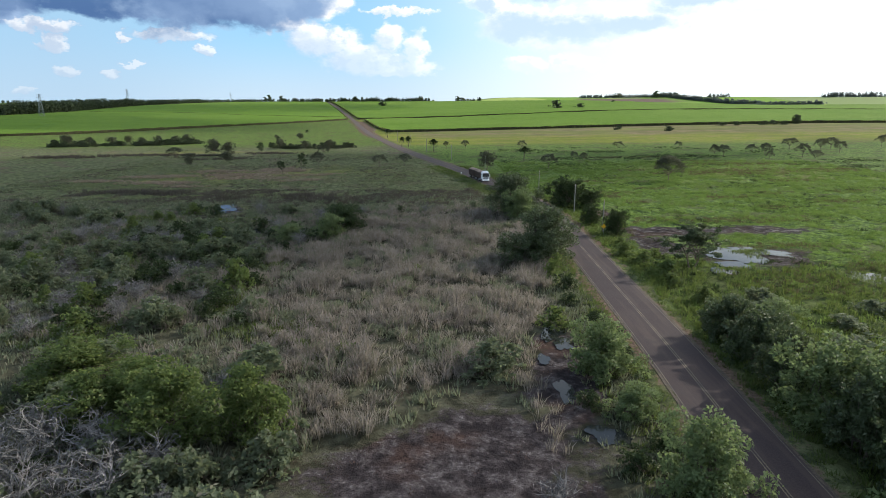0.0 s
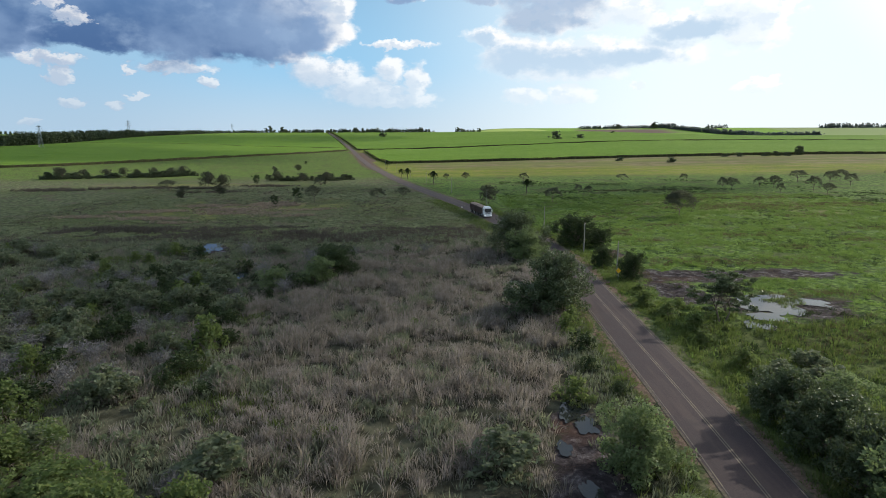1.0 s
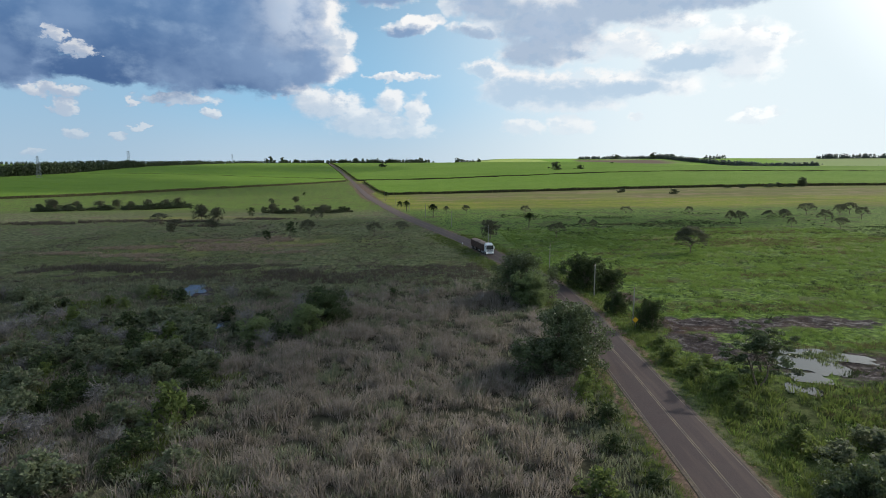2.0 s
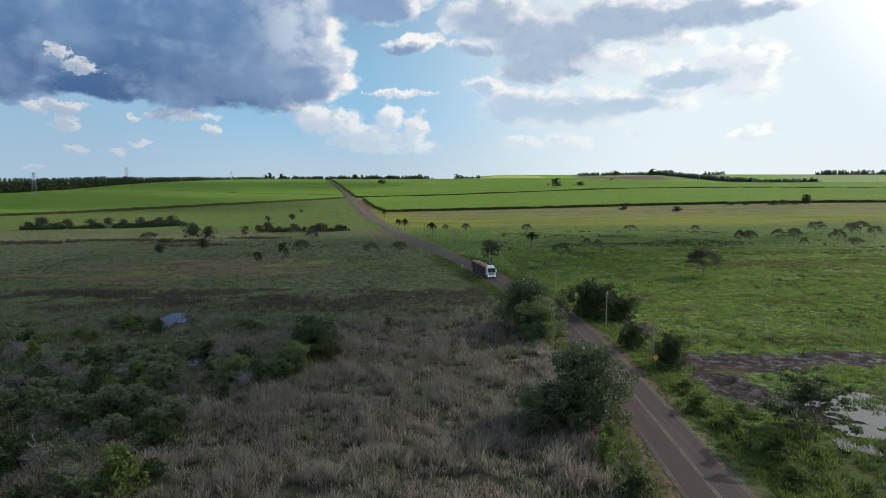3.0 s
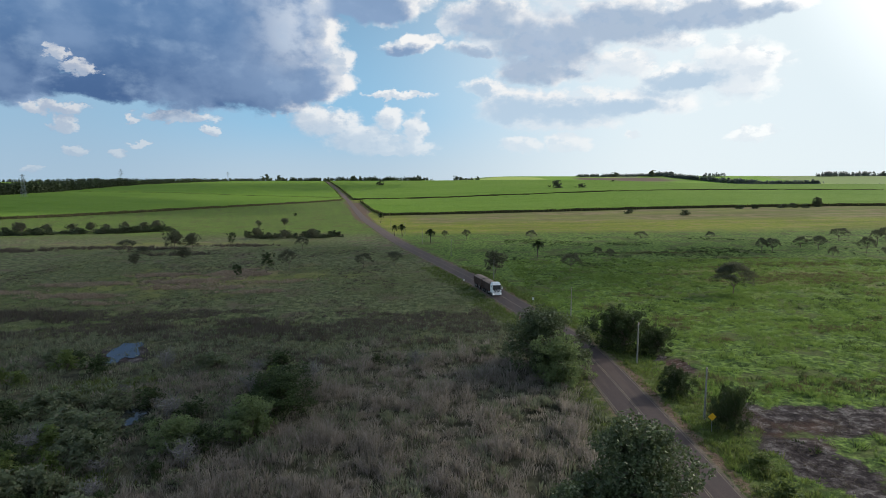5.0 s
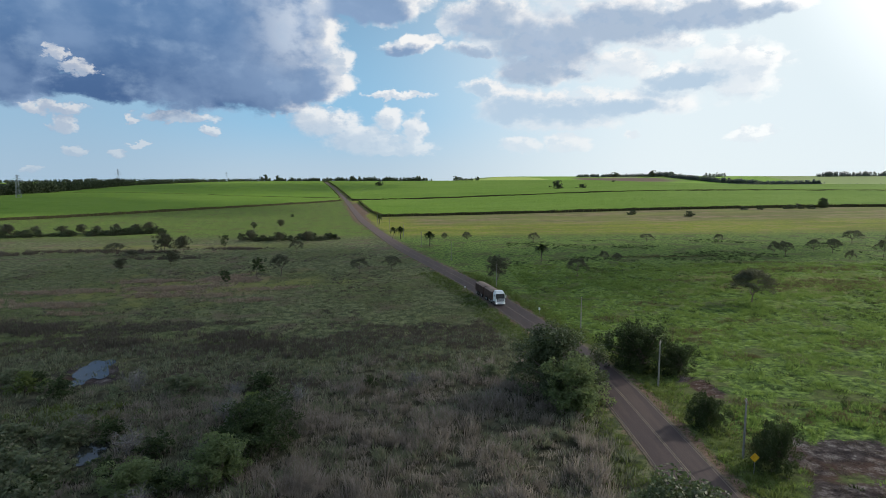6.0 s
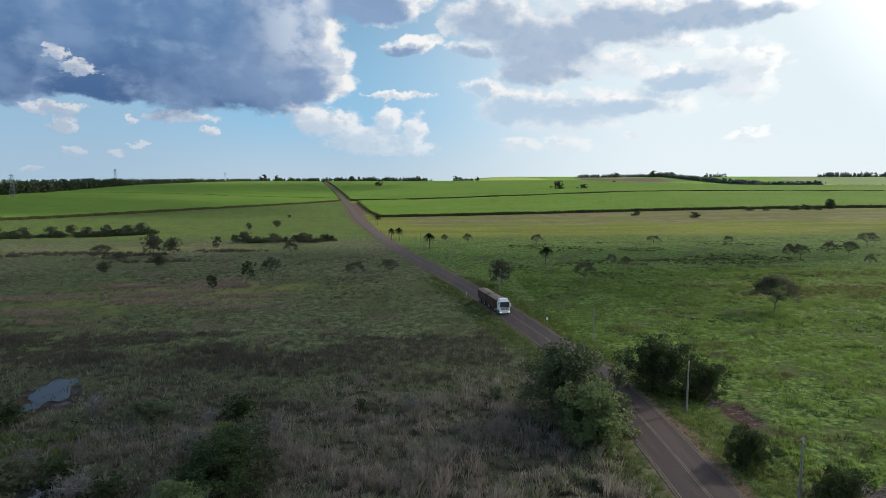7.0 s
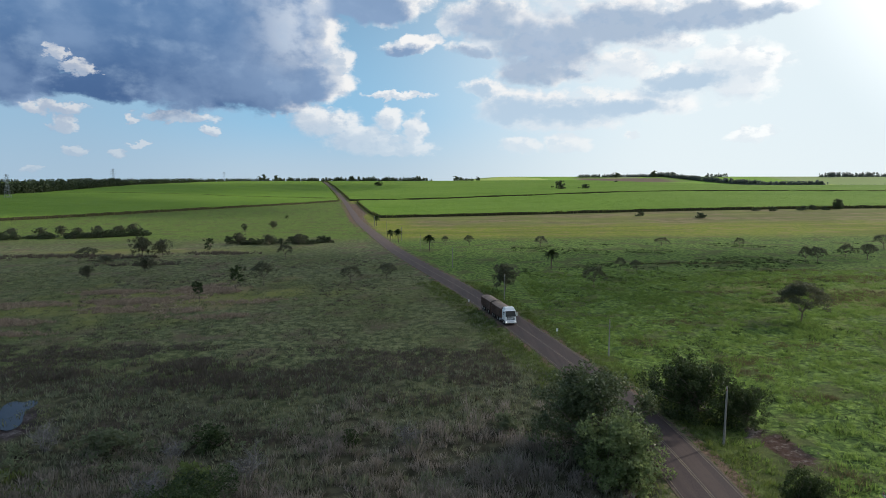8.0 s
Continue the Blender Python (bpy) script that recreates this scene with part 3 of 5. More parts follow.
def box(bm, x0, y0, z0, x1, y1, z1):
    bmesh.ops.create_cube(bm, size=1, matrix=Matrix.Translation(((x0 + x1) / 2, (y0 + y1) / 2, (z0 + z1) / 2)) @ Matrix.Diagonal((x1 - x0, y1 - y0, z1 - z0, 1)))
    return bm


def rod(bm, a, b, r0, r1=None, sides=8):
    a, b = Vector(a), Vector(b)
    turn = (b - a).to_track_quat("Z", "Y").to_matrix().to_4x4()
    bmesh.ops.create_cone(bm, cap_ends=True, segments=sides, radius1=r0, radius2=r0 if r1 is None else r1, depth=(b - a).length, matrix=Matrix.Translation((a + b) / 2) @ turn)
    return bm


class Soup:
    """Collects vertices and faces of one mesh."""

    def __init__(self):
        self.v, self.f, self.n = [], [], 0

    def add(self, verts, faces):
        self.v.append(np.asarray(verts, float).reshape(-1, 3))
        self.f.append(np.asarray(faces) + self.n)
        self.n += len(self.v[-1])

    def mesh(self, name, mat, smooth_faces=False):
        return mesh_of(name, np.concatenate(self.v), self.f, mat, smooth_faces)


def tube(soup, pts, r0, r1, sides=5):
    pts = np.asarray(pts, float)
    k = len(pts)
    d = np.gradient(pts, axis=0)
    d /= np.linalg.norm(d, axis=1)[:, None] + 1e-9
    a = np.cross(d, [0.31, 0.95, 0.05])
    a /= np.linalg.norm(a, axis=1)[:, None] + 1e-9
    b = np.cross(d, a)
    r = np.linspace(r0, r1, k)
    th = np.arange(sides) * 2 * np.pi / sides
    ring = pts[:, None] + r[:, None, None] * (np.cos(th)[None, :, None] * a[:, None] + np.sin(th)[None, :, None] * b[:, None])
    i, j = np.meshgrid(np.arange(k - 1), np.arange(sides), indexing="ij")
    jn = (j + 1) % sides
    soup.add(ring.reshape(-1, 3), np.stack([i * sides + j, i * sides + jn, (i + 1) * sides + jn, (i + 1) * sides + j], -1).reshape(-1, 4))


def bent(rng, a, b, sag=0.12, k=5):
    a, b = np.asarray(a, float), np.asarray(b, float)
    u = np.linspace(0, 1, k)[:, None]
    off = rng.normal(0, sag * np.linalg.norm(b - a), 3)
    return a + (b - a) * u + off * np.sin(np.pi * u)


def leaves(soup, rng, pts, size, up=0.35, long=1.7):
    """One four-cornered leaf at each point."""
    n = len(pts)
    d = rng.normal(0, 1, (n, 3))
    d[:, 2] -= 0.2
    d /= np.linalg.norm(d, axis=1)[:, None]
    q = rng.normal(0, 1, (n, 3)) + np.array([0, 0, up])
    w = np.cross(d, q)
    w /= np.linalg.norm(w, axis=1)[:, None] + 1e-9
    s = (size * rng.uniform(0.6, 1.35, n))[:, None]
    v = np.stack([pts - d * s * long * 0.5, pts + w * s * 0.5 + d * s * 0.1, pts + d * s * long * 0.5, pts - w * s * 0.5 + d * s * 0.1], 1)
    soup.add(v.reshape(-1, 3), np.arange(4 * n).reshape(n, 4))


def clump_points(rng, centres, radii, n, flat=0.8, shell=0.55):
    k = rng.choice(len(centres), n, p=radii**2 / np.sum(radii**2))
    d = rng.normal(0, 1, (n, 3))
    d /= np.linalg.norm(d, axis=1)[:, None]
    r = radii[k] * (shell + (1 - shell) * rng.uniform(0, 1, n)**0.6) * rng.uniform(0.8, 1.1, n)
    return centres[k] + d * r[:, None] * np.array([1, 1, flat])


# ---- the land ----
def steps(fine0, fine1, step, far0, far1, grow=1.13):
    out = list(np.arange(fine0, fine1 + 1e-6, step))
    s, v = step, fine1
    while v < far1:
        s = min(s * grow, 90)
        v += s
        out.append(v)
    s, v = step, fine0
    while v > far0:
        s *= grow * 1.1
        v -= s
        out.insert(0, v)
    return np.array(out)


def make_ground():
    xs, ys = steps(-105, 110, 1.7, -4600, 4600, 1.10), steps(15, 285, 1.7, -2500, 4700, 1.055)
    X, Y = np.meshgrid(xs, ys)
    Z = ground_z(X, Y)
    nx, ny = len(xs), len(ys)
    i, j = np.meshgrid(np.arange(ny - 1), np.arange(nx - 1), indexing="ij")
    faces = np.stack([i * nx + j, i * nx + j + 1, (i + 1) * nx + j + 1, (i + 1) * nx + j], -1).reshape(-1, 4)
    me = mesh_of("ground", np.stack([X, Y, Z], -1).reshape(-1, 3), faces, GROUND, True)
    for name, w in zones(X, Y).items():
        me.attributes.new(name, "FLOAT", "POINT").data.foreach_set("value", np.clip(np.broadcast_to(w, X.shape), 0, 1).astype(np.float32).ravel())
    tagged(new("ground", me), "grassy valley floor with marsh, pasture and low rolling hills", "ground", kind="structure")


make_ground()


def ribbon(name, y0, y1, lo, hi, lift, mat, step=2.0, cross=2, wear=0.0, seed=0, dip=0.0):
    """A strip along the road from lo to hi metres beside its middle."""
    rng = np.random.RandomState(seed)
    ys = [y0]
    while ys[-1] < y1:
        ys.append(ys[-1] + step * (1 + max(0, ys[-1] - 250) / 120))
    ys = np.array(ys)
    mid = road_x(ys)
    slope = np.gradient(mid, ys)
    nx, ny = 1 / np.sqrt(1 + slope**2), -slope / np.sqrt(1 + slope**2)
    u = np.linspace(lo, hi, cross)[None] + np.zeros((len(ys), 1))
    if wear:
        u[:, 0] += rng.uniform(-wear, wear, len(ys))
        u[:, -1] += rng.uniform(-wear, wear, len(ys))
    X, Y = mid[:, None] + u * nx[:, None], ys[:, None] + u * ny[:, None]
    Z = ground_z(mid, ys)[:, None] + lift + 0 * X
    Z = Z - 0.012 * np.maximum(0, np.abs(u) - 0.2)
    if dip:
        far = 0 if abs(lo) > abs(hi) else -1
        Z[:, far] -= dip
    k, c = X.shape
    i, j = np.meshgrid(np.arange(k - 1), np.arange(c - 1), indexing="ij")
    f = np.stack([i * c + j, i * c + j + 1, (i + 1) * c + j + 1, (i + 1) * c + j], -1).reshape(-1, 4)
    v = np.stack([X, Y, Z], -1).reshape(-1, 3)
    return v, f


def make_road():
    v, f = ribbon("road", -380, 2050, -2.95, 2.95, 0.10, ASPHALT, 1.5, 7, 0.12, 3)
    road = mesh_part("road", v, f, ASPHALT, smooth_faces=True)
    tagged(road, "narrow two-lane country road of worn brownish asphalt", "road", kind="structure")
    for name, lo, hi, mat, lab in (("centre_line", -0.17, -0.06, YELLOW_LINE, "faded yellow centre line"), ("centre_line", 0.06, 0.17, YELLOW_LINE, "faded yellow centre line"),
                                   ("edge_line", -2.84, -2.74, EDGE_LINE, "faded edge line"), ("edge_line", 2.74, 2.84, EDGE_LINE, "faded edge line")):
        v, f = ribbon(name, -100, 420, lo, hi, 0.108, mat, 1.5)
        mesh_part(name, v, f, mat, road, lab)
    for lo, hi, s in ((-3.5, -2.85, 5), (2.85, 3.7, 6)):
        v, f = ribbon("shoulder", -380, 2050, lo, hi, 0.085, SHOULDER, 0.8, 3, 0.26, s, 0.30)
        tagged(mesh_part("shoulder", v, f, SHOULDER), "crumbling shoulder of reddish bare dirt beside asphalt", "shoulder", kind="structure")


make_road()


def make_pond(k, cx, cy, rx, ry, turn):
    rng = np.random.RandomState(100 + k)
    th = np.linspace(0, 2 * np.pi, 56, endpoint=False)
    r = 1 + sum(rng.uniform(0.12, 0.34) / m**0.75 * np.sin(m * th + rng.uniform(0, 6.3)) for m in (2, 3, 4, 5, 7, 9, 12))
    x, y = rx * r * np.cos(th), ry * r * np.sin(th)
    c, s = np.cos(radians(turn)), np.sin(radians(turn))
    v = [(0, 0, 0)] + [(a * c - b * s, a * s + b * c, 0) for a, b in zip(x, y)]
    f = [(0, 1 + i, 1 + (i + 1) % 56) for i in range(56)]
    ob = mesh_part("water", v, f, WATER)
    ob.location = (cx, cy, float(land(cx, cy)) + 0.03)
    tagged(ob, "shallow standing marsh water reflecting the sky", "water", "marsh pools", "structure")


for k, row in enumerate(PONDS):
    make_pond(k, *row)


# ---- sugar cane ----
def cane_field(label, y0, y1, left, right, ny, nx, height=2.4, seed=0):
    """A block of standing cane: a rough top and stalks all round."""
    ys = y0 + (y1 - y0) * np.linspace(0, 1, ny)**1.25
    u = np.linspace(0, 1, nx)
    X = left(ys)[:, None] * (1 - u) + right(ys)[:, None] * u
    Y = ys[:, None] + 0 * X
    rng = np.random.RandomState(seed)
    G = ground_z(X, Y)
    Z = G + height + 0.30 * ripple(X, Y, 14) + 0.35 * ripple(X, Y, 70) + rng.uniform(-0.35, 0.35, X.shape)
    i, j = np.meshgrid(np.arange(ny - 1), np.arange(nx - 1), indexing="ij")
    f = np.stack([i * nx + j, i * nx + j + 1, (i + 1) * nx + j + 1, (i + 1) * nx + j], -1).reshape(-1, 4)
    thing = new("cane_field")
    tagged(thing, label, "crop field", "cane fields")
    mesh_part("canopy", np.stack([X, Y, Z], -1).reshape(-1, 3), f, CANE, thing, "bright green cane leaves")
    edge = [(0, j) for j in range(nx)] + [(i, nx - 1) for i in range(1, ny)] + [(ny - 1, j) for j in range(nx - 2, -1, -1)] + [(i, 0) for i in range(ny - 2, 0, -1)]
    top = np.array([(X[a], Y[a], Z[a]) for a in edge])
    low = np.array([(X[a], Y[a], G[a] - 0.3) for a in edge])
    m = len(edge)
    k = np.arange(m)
    mesh_part("stalk_edge", np.concatenate([top, low]), np.stack([k, (k + 1) % m, m + (k + 1) % m, m + k], -1), STALK_SHADED, thing, "brownish standing cane stalks, coloured darker for shade")
    loop = np.concatenate([top, top[:1]])
    long = np.hypot(*(loop[1:, :2] - loop[:-1, :2]).T)
    near = np.minimum(loop[1:, 1], loop[:-1, 1]) < y1 - 30
    far_out = np.maximum(np.abs(loop[1:, 0]), np.abs(loop[:-1, 0])) > 720
    count = np.where(near & ~far_out, (long * 1.6).astype(int), 0)
    pick = np.repeat(np.arange(m), count)
    u = rng.uniform(0, 1, len(pick))[:, None]
    foot = loop[pick] * (1 - u) + loop[pick + 1] * u
    gap = np.sin(foot[:, 0] * 1.1 + 1.7 * np.sin(foot[:, 0] * 0.31)) + np.sin(foot[:, 1] * 1.3)
    foot = foot[gap > -0.9]
    q = len(foot)
    foot[:, :2] += rng.normal(0, 0.55, (q, 2))
    foot[:, 2] = ground_z(foot[:, 0], foot[:, 1])
    a = rng.uniform(0, 2 * np.pi, q)
    wide = np.stack([np.cos(a), np.sin(a), 0 * a], 1) * rng.uniform(0.15, 0.5, q)[:, None]
    head = foot + np.stack([rng.normal(0, 0.5, q), rng.normal(0, 0.5, q), height * rng.uniform(0.8, 1.35, q)], 1)
    v = np.stack([foot - wide * 0.4, foot + wide * 0.4, head + wide, head - wide], 1).reshape(-1, 3)
    mesh_part("stalk_leaves", v, np.arange(len(v)).reshape(-1, 4), CANE_LEAF, thing, "dry and green leaves hanging round the cane stalks")
    return thing


front_left = spline([(470, -520), (576, -369), (633, -337), (712, -300), (814, -250), (923, -190), (1000, -148), (1100, -120)])
cane_field("tall bright green sugar cane along the dirt track", 475, 1040, lambda y: -1500 + 0 * y, lambda y: np.minimum(front_left(y), road_x(y) - 9), 90, 110, seed=1)
cane_field("bright green sugar cane on the hillside beside the road", 1046, 1960, lambda y: -1900 + 0 * y, lambda y: road_x(y) - 9, 60, 110, seed=2)
cane_field("strip of bright green sugar cane above the pasture", 624, 968, lambda y: road_x(y) + 17 + 0.05 * np.maximum(0, 720 - y), lambda y: 900 + 0 * y, 70, 150, seed=3)
cane_field("bright green sugar cane on the upper slope", 1000, 2050, lambda y: road_x(y) + 9, lambda y: 1200 + 0 * y, 80, 130, seed=4)


# ---- plants ----
def make_tree(name, label, seed, height, width, crown_low, lobes, count, leaf, mat, trunk=0.2, stems=1, flat=0.8, lobe=0.28, sink=0.0, twigs=0, category="tree", dome=False):
    """A tree or bush: bent stems and limbs, and a crown of small leaves in clumps."""
    rng = np.random.RandomState(seed)
    thing = new(name)
    tagged(thing, label, category)
    wood, green = Soup(), Soup()
    cs, rs = [], []
    high, half = height - crown_low, width / 2
    majors = max(6, int(round(2.2 / lobe)))
    for k in range(majors):
        a = 2 * np.pi * (k + rng.uniform(-0.4, 0.4)) / majors
        q = rng.uniform(0.30, 0.72) if k else 0.05
        R = half * lobe * rng.uniform(1.1, 1.7)
        lift = rng.uniform(0.10, 0.60) if not dome else rng.uniform(0.18, 0.55)
        C = np.array([np.cos(a) * half * q, np.sin(a) * half * q, crown_low + high * (lift if k else 0.66)])
        for _ in range(max(3, lobes // majors)):
            d = rng.normal(0, 1, 3)
            d[2] = d[2] + 0.1 if not dome else abs(d[2]) + 0.15
            d /= np.linalg.norm(d)
            cs.append(C + d * R * rng.uniform(0.6, 1.05) * np.array([1, 1, min(1.0, high / width * (1.1 if not dome else 1.3))]))
            rs.append(R * rng.uniform(0.24, 0.46))
    for _ in range(0 if dome or crown_low > 1.5 else lobes // 3):
        a, q = rng.uniform(0, 2 * np.pi), rng.uniform(0.25, 0.8)
        cs.append(np.array([np.cos(a) * half * q, np.sin(a) * half * q, crown_low + high * rng.uniform(0.02, 0.35)]))
        rs.append(half * lobe * rng.uniform(0.35, 0.65))
    for _ in range(lobes // 5):
        a, q = rng.uniform(0, 2 * np.pi), rng.uniform(0, 0.5)
        cs.append(np.array([np.cos(a) * half * q, np.sin(a) * half * q, crown_low + high * rng.uniform(0.3, 0.7)]))
        rs.append(half * lobe * rng.uniform(0.5, 0.9))
    cs, rs = np.array(cs), np.array(rs)
    cs[:, 2] = np.maximum(cs[:, 2], crown_low + rs * 0.5)
    reach = np.percentile(np.hypot(cs[:, 0], cs[:, 1]) + rs, 92)
    cs[:, :2] *= half / reach
    cs[:, 2] = crown_low + (cs[:, 2] - crown_low) * (high / (np.max(cs[:, 2] + rs * flat) - crown_low))
    forks = []
    for s in range(stems):
        a = rng.uniform(0, 2 * np.pi)
        foot = np.array([np.cos(a), np.sin(a), 0]) * (0 if stems == 1 else trunk * 2.5)
        head = np.array([np.cos(a), np.sin(a), 0]) * (width * (0.05 if stems == 1 else 0.16)) + np.array([0, 0, crown_low + 0.22 * (height - crown_low)])
        pts = bent(rng, foot - np.array([0, 0, 0.3]), head, 0.07, 6)
        tube(wood, pts, trunk, trunk * 0.6, 7)
        forks.append(pts)
    for c, r in zip(cs[::4 if lobes > 50 else 7], rs[::4 if lobes > 50 else 7]):
        p = forks[rng.randint(len(forks))]
        base = p[rng.randint(3, 6)]
        tube(wood, bent(rng, base, c, 0.10, 4), trunk * 0.38, trunk * 0.09, 3 if lobes < 24 else 4)
        for _ in range(twigs):
            d = rng.normal(0, 1, 3)
            d[2] = abs(d[2])
            tube(wood, bent(rng, c, c + d / np.linalg.norm(d) * r * rng.uniform(0.8, 1.4), 0.15, 4), trunk * 0.10, trunk * 0.03, 3)
    tr = new("trunk", wood.mesh("trunk", BARK, True))
    tr.parent = thing
    leaves(green, rng, clump_points(rng, cs, rs, count, flat), leaf)
    cr = new("crown", green.mesh("crown", mat))
    cr.parent = thing
    thing.location = (0, 0, sink)
    return thing


def make_spreading(name, label, seed, height, width, low, clumps, count, leaf, mat, trunk=0.18, rise=1.0):
    """A thorn tree: a short trunk, limbs that fan out, and thin leaf clumps along an open dome."""
    rng = np.random.RandomState(seed)
    thing = new(name)
    tagged(thing, label, "tree")
    wood, green = Soup(), Soup()
    fork = np.array([rng.uniform(-0.2, 0.2), rng.uniform(-0.2, 0.2), low])
    tube(wood, bent(rng, (0, 0, -0.3), fork, 0.06, 6), trunk, trunk * 0.75, 7)
    k = np.arange(clumps) + 0.5
    across, round_ = np.sqrt(k / clumps), k * 2.39996 + rng.uniform(-0.5, 0.5, clumps)
    reach = across * width / 2 * rng.uniform(0.72, 1.0, clumps)
    top = low + (height - low) * (0.12 + 0.80 * np.sqrt(np.maximum(0, 1 - across**2)) * rise) * rng.uniform(0.82, 1.04, clumps)
    cs = np.stack([reach * np.cos(round_), reach * np.sin(round_), top], 1)
    rs = width * rng.uniform(0.075, 0.135, clumps)
    limbs = []
    for j in range(8):
        a = 2 * np.pi * (j + rng.uniform(-0.3, 0.3)) / 8
        end = np.array([np.cos(a) * width * 0.3, np.sin(a) * width * 0.3, low + (height - low) * rng.uniform(0.35, 0.62)])
        pts = bent(rng, fork, end, 0.08, 5)
        tube(wood, pts, trunk * 0.5, trunk * 0.2, 5)
        limbs.append(pts)
    joints = np.concatenate(limbs)
    for c in cs:
        base = joints[np.argmin(np.sum((joints - c)**2, 1) + rng.uniform(0, 0.6, len(joints)))]
        tube(wood, bent(rng, base, c, 0.10, 4), trunk * 0.16, trunk * 0.05, 3)
    leaves(green, rng, clump_points(rng, cs, rs, count, 0.6, 0.25), leaf)
    for part_name, soup, m in (("trunk", wood, BARK), ("crown", green, mat)):
        ob = new(part_name, soup.mesh(part_name, m, soup is wood))
        ob.parent = thing
    return thing


def make_palm(name, label, seed, height):
    rng = np.random.RandomState(seed)
    thing = new(name)
    tagged(thing, label, "palm tree")
    wood, green = Soup(), Soup()
    head = np.array([rng.uniform(-0.3, 0.3), rng.uniform(-0.3, 0.3), height * 0.72])
    tube(wood, bent(rng, (0, 0, -0.3), head, 0.02, 6), 0.20, 0.15, 7)
    tr = new("trunk", wood.mesh("trunk", BARK, True))
    tr.parent = thing
    for k in range(64):
        a, e = rng.uniform(0, 2 * np.pi), rng.uniform(-0.9, 1.45)
        L = height * 0.27 * rng.uniform(0.8, 1.15)
        out = np.array([np.cos(a) * np.cos(e), np.sin(a) * np.cos(e), np.sin(e)])
        u = np.linspace(0.1, 1, 12)[:, None]
        spine = head + out * L * u + np.array([0, 0, -0.55 * L]) * u**2
        across = np.cross(out, [0, 0, 1])
        across /= np.linalg.norm(across) + 1e-9
        for sgn in (-1, 1):
            tip = spine + sgn * across * 0.7 * np.sin(np.pi * np.clip(u * 0.9 + 0.08, 0, 1)) - np.array([0, 0, 0.25])
            wid = out * 0.10
            v = np.stack([spine - wid, spine + wid, tip], 1)
            green.add(v.reshape(-1, 3), np.arange(36).reshape(12, 3))
    cr = new("crown", green.mesh("crown", LEAF_DARK))
    cr.parent = thing
    return thing


def make_bare_shrub(seed, height, width):
    rng = np.random.RandomState(seed)
    thing = new("bare_shrub")
    tagged(thing, "leafless grey shrub of tangled twigs in the marsh", "shrub", "leafless shrubs")
    wood, fine = Soup(), Soup()
    for s in range(9):
        a = rng.uniform(0, 2 * np.pi)
        tip = np.array([np.cos(a) * width / 2 * rng.uniform(0.2, 0.8), np.sin(a) * width / 2 * rng.uniform(0.2, 0.8), height * rng.uniform(0.55, 0.85)])
        pts = bent(rng, (0.1 * np.cos(a), 0.1 * np.sin(a), -0.2), tip, 0.13, 6)
        tube(wood, pts, 0.05, 0.02, 4)
        for _ in range(7):
            b = pts[rng.randint(2, 6)]
            d = rng.normal(0, 1, 3) * np.array([1, 1, 0.7]) + np.array([0, 0, 0.5])
            q = bent(rng, b, b + d / np.linalg.norm(d) * rng.uniform(0.7, 1.7), 0.18, 4)
            tube(fine, q, 0.026, 0.012, 3)
            for _ in range(6):
                e = rng.normal(0, 1, 3) + np.array([0, 0, 0.4])
                s, t = q[rng.randint(1, 4)], q[-1] + e / np.linalg.norm(e) * rng.uniform(0.3, 0.8)
                w = rng.normal(0, 0.016, 3)
                fine.add([s - w, s + w, t], [(0, 1, 2)])
    a = new("stem", wood.mesh("stem", TWIG))
    b = new("brushwood", fine.mesh("brushwood", TWIG))
    a.parent = b.parent = thing
    return thing


PROTO, PROTO_SIZE = {}, {}


def stand(key, x, y, scale=1.0, turn=None, tall=1.0, label="", group="", sink=0.05):
    """Puts the first of a kind, or a copy of it, on the land."""
    first, used = PROTO[key]
    rng = random.Random(int(x * 131 + y * 977))
    turn = rng.uniform(0, 360) if turn is None else turn
    m = pose(x, y, gz(x, y) - sink, 0, 0, turn) @ Matrix.Diagonal((scale, scale, scale * tall, 1))
    if used:
        ob = copy_thing(first, m)
    else:
        ob = first
        ob.matrix_basis = m
        PROTO[key] = (first, True)
    PLACED.append((ob, m))
    return tagged(ob, label, "", group)


PLACED = []


def proto(key, ob):
    PROTO[key] = (ob, False)


def stand_all(key, rows, group="", label=""):
    size = PROTO_SIZE[key]
    for x, y, h, w in rows:
        stand(key, x, y, w / size[1], None, (h / size[0]) / (w / size[1]), label, group)



def define(key, name, label, seed, height, width, *a, **k):
    proto(key, make_tree(name, label, seed, height, width, *a, **k))
    PROTO_SIZE[key] = (height, width)


define("bush_a", "bush", "bright yellow-green leafy bush by the marsh", 11, 6.0, 7.0, 0.1, 110, 10000, 0.155, LEAF_BRIGHT, 0.10, 6, 0.85, 0.30, category="bush", twigs=3)
define("bush_b", "bush", "pale grey-green willowy bush on the road bank", 12, 6.5, 6.8, 0.2, 110, 10000, 0.155, LEAF_SILVER, 0.11, 5, 0.85, 0.30, category="bush", twigs=3)
define("bush_c", "bush", "dense dark green roadside bush with sparse twigs", 13, 7.5, 10.0, 0.1, 140, 14000, 0.20, LEAF_TREE, 0.13, 6, 0.8, 0.26, category="bush", twigs=4)
define("tree_a", "roadside_tree", "broad dark green leafy tree beside the road", 21, 9.8, 12.0, 0.3, 150, 24000, 0.175, LEAF_TREE, 0.30, 2, 0.85, 0.27, twigs=1)
define("tree_b", "roadside_tree", "leaning dark green tree overhanging the road", 22, 9.0, 12.6, 0.6, 130, 18000, 0.18, LEAF_DARK, 0.28, 2, 0.8, 0.27, twigs=1)
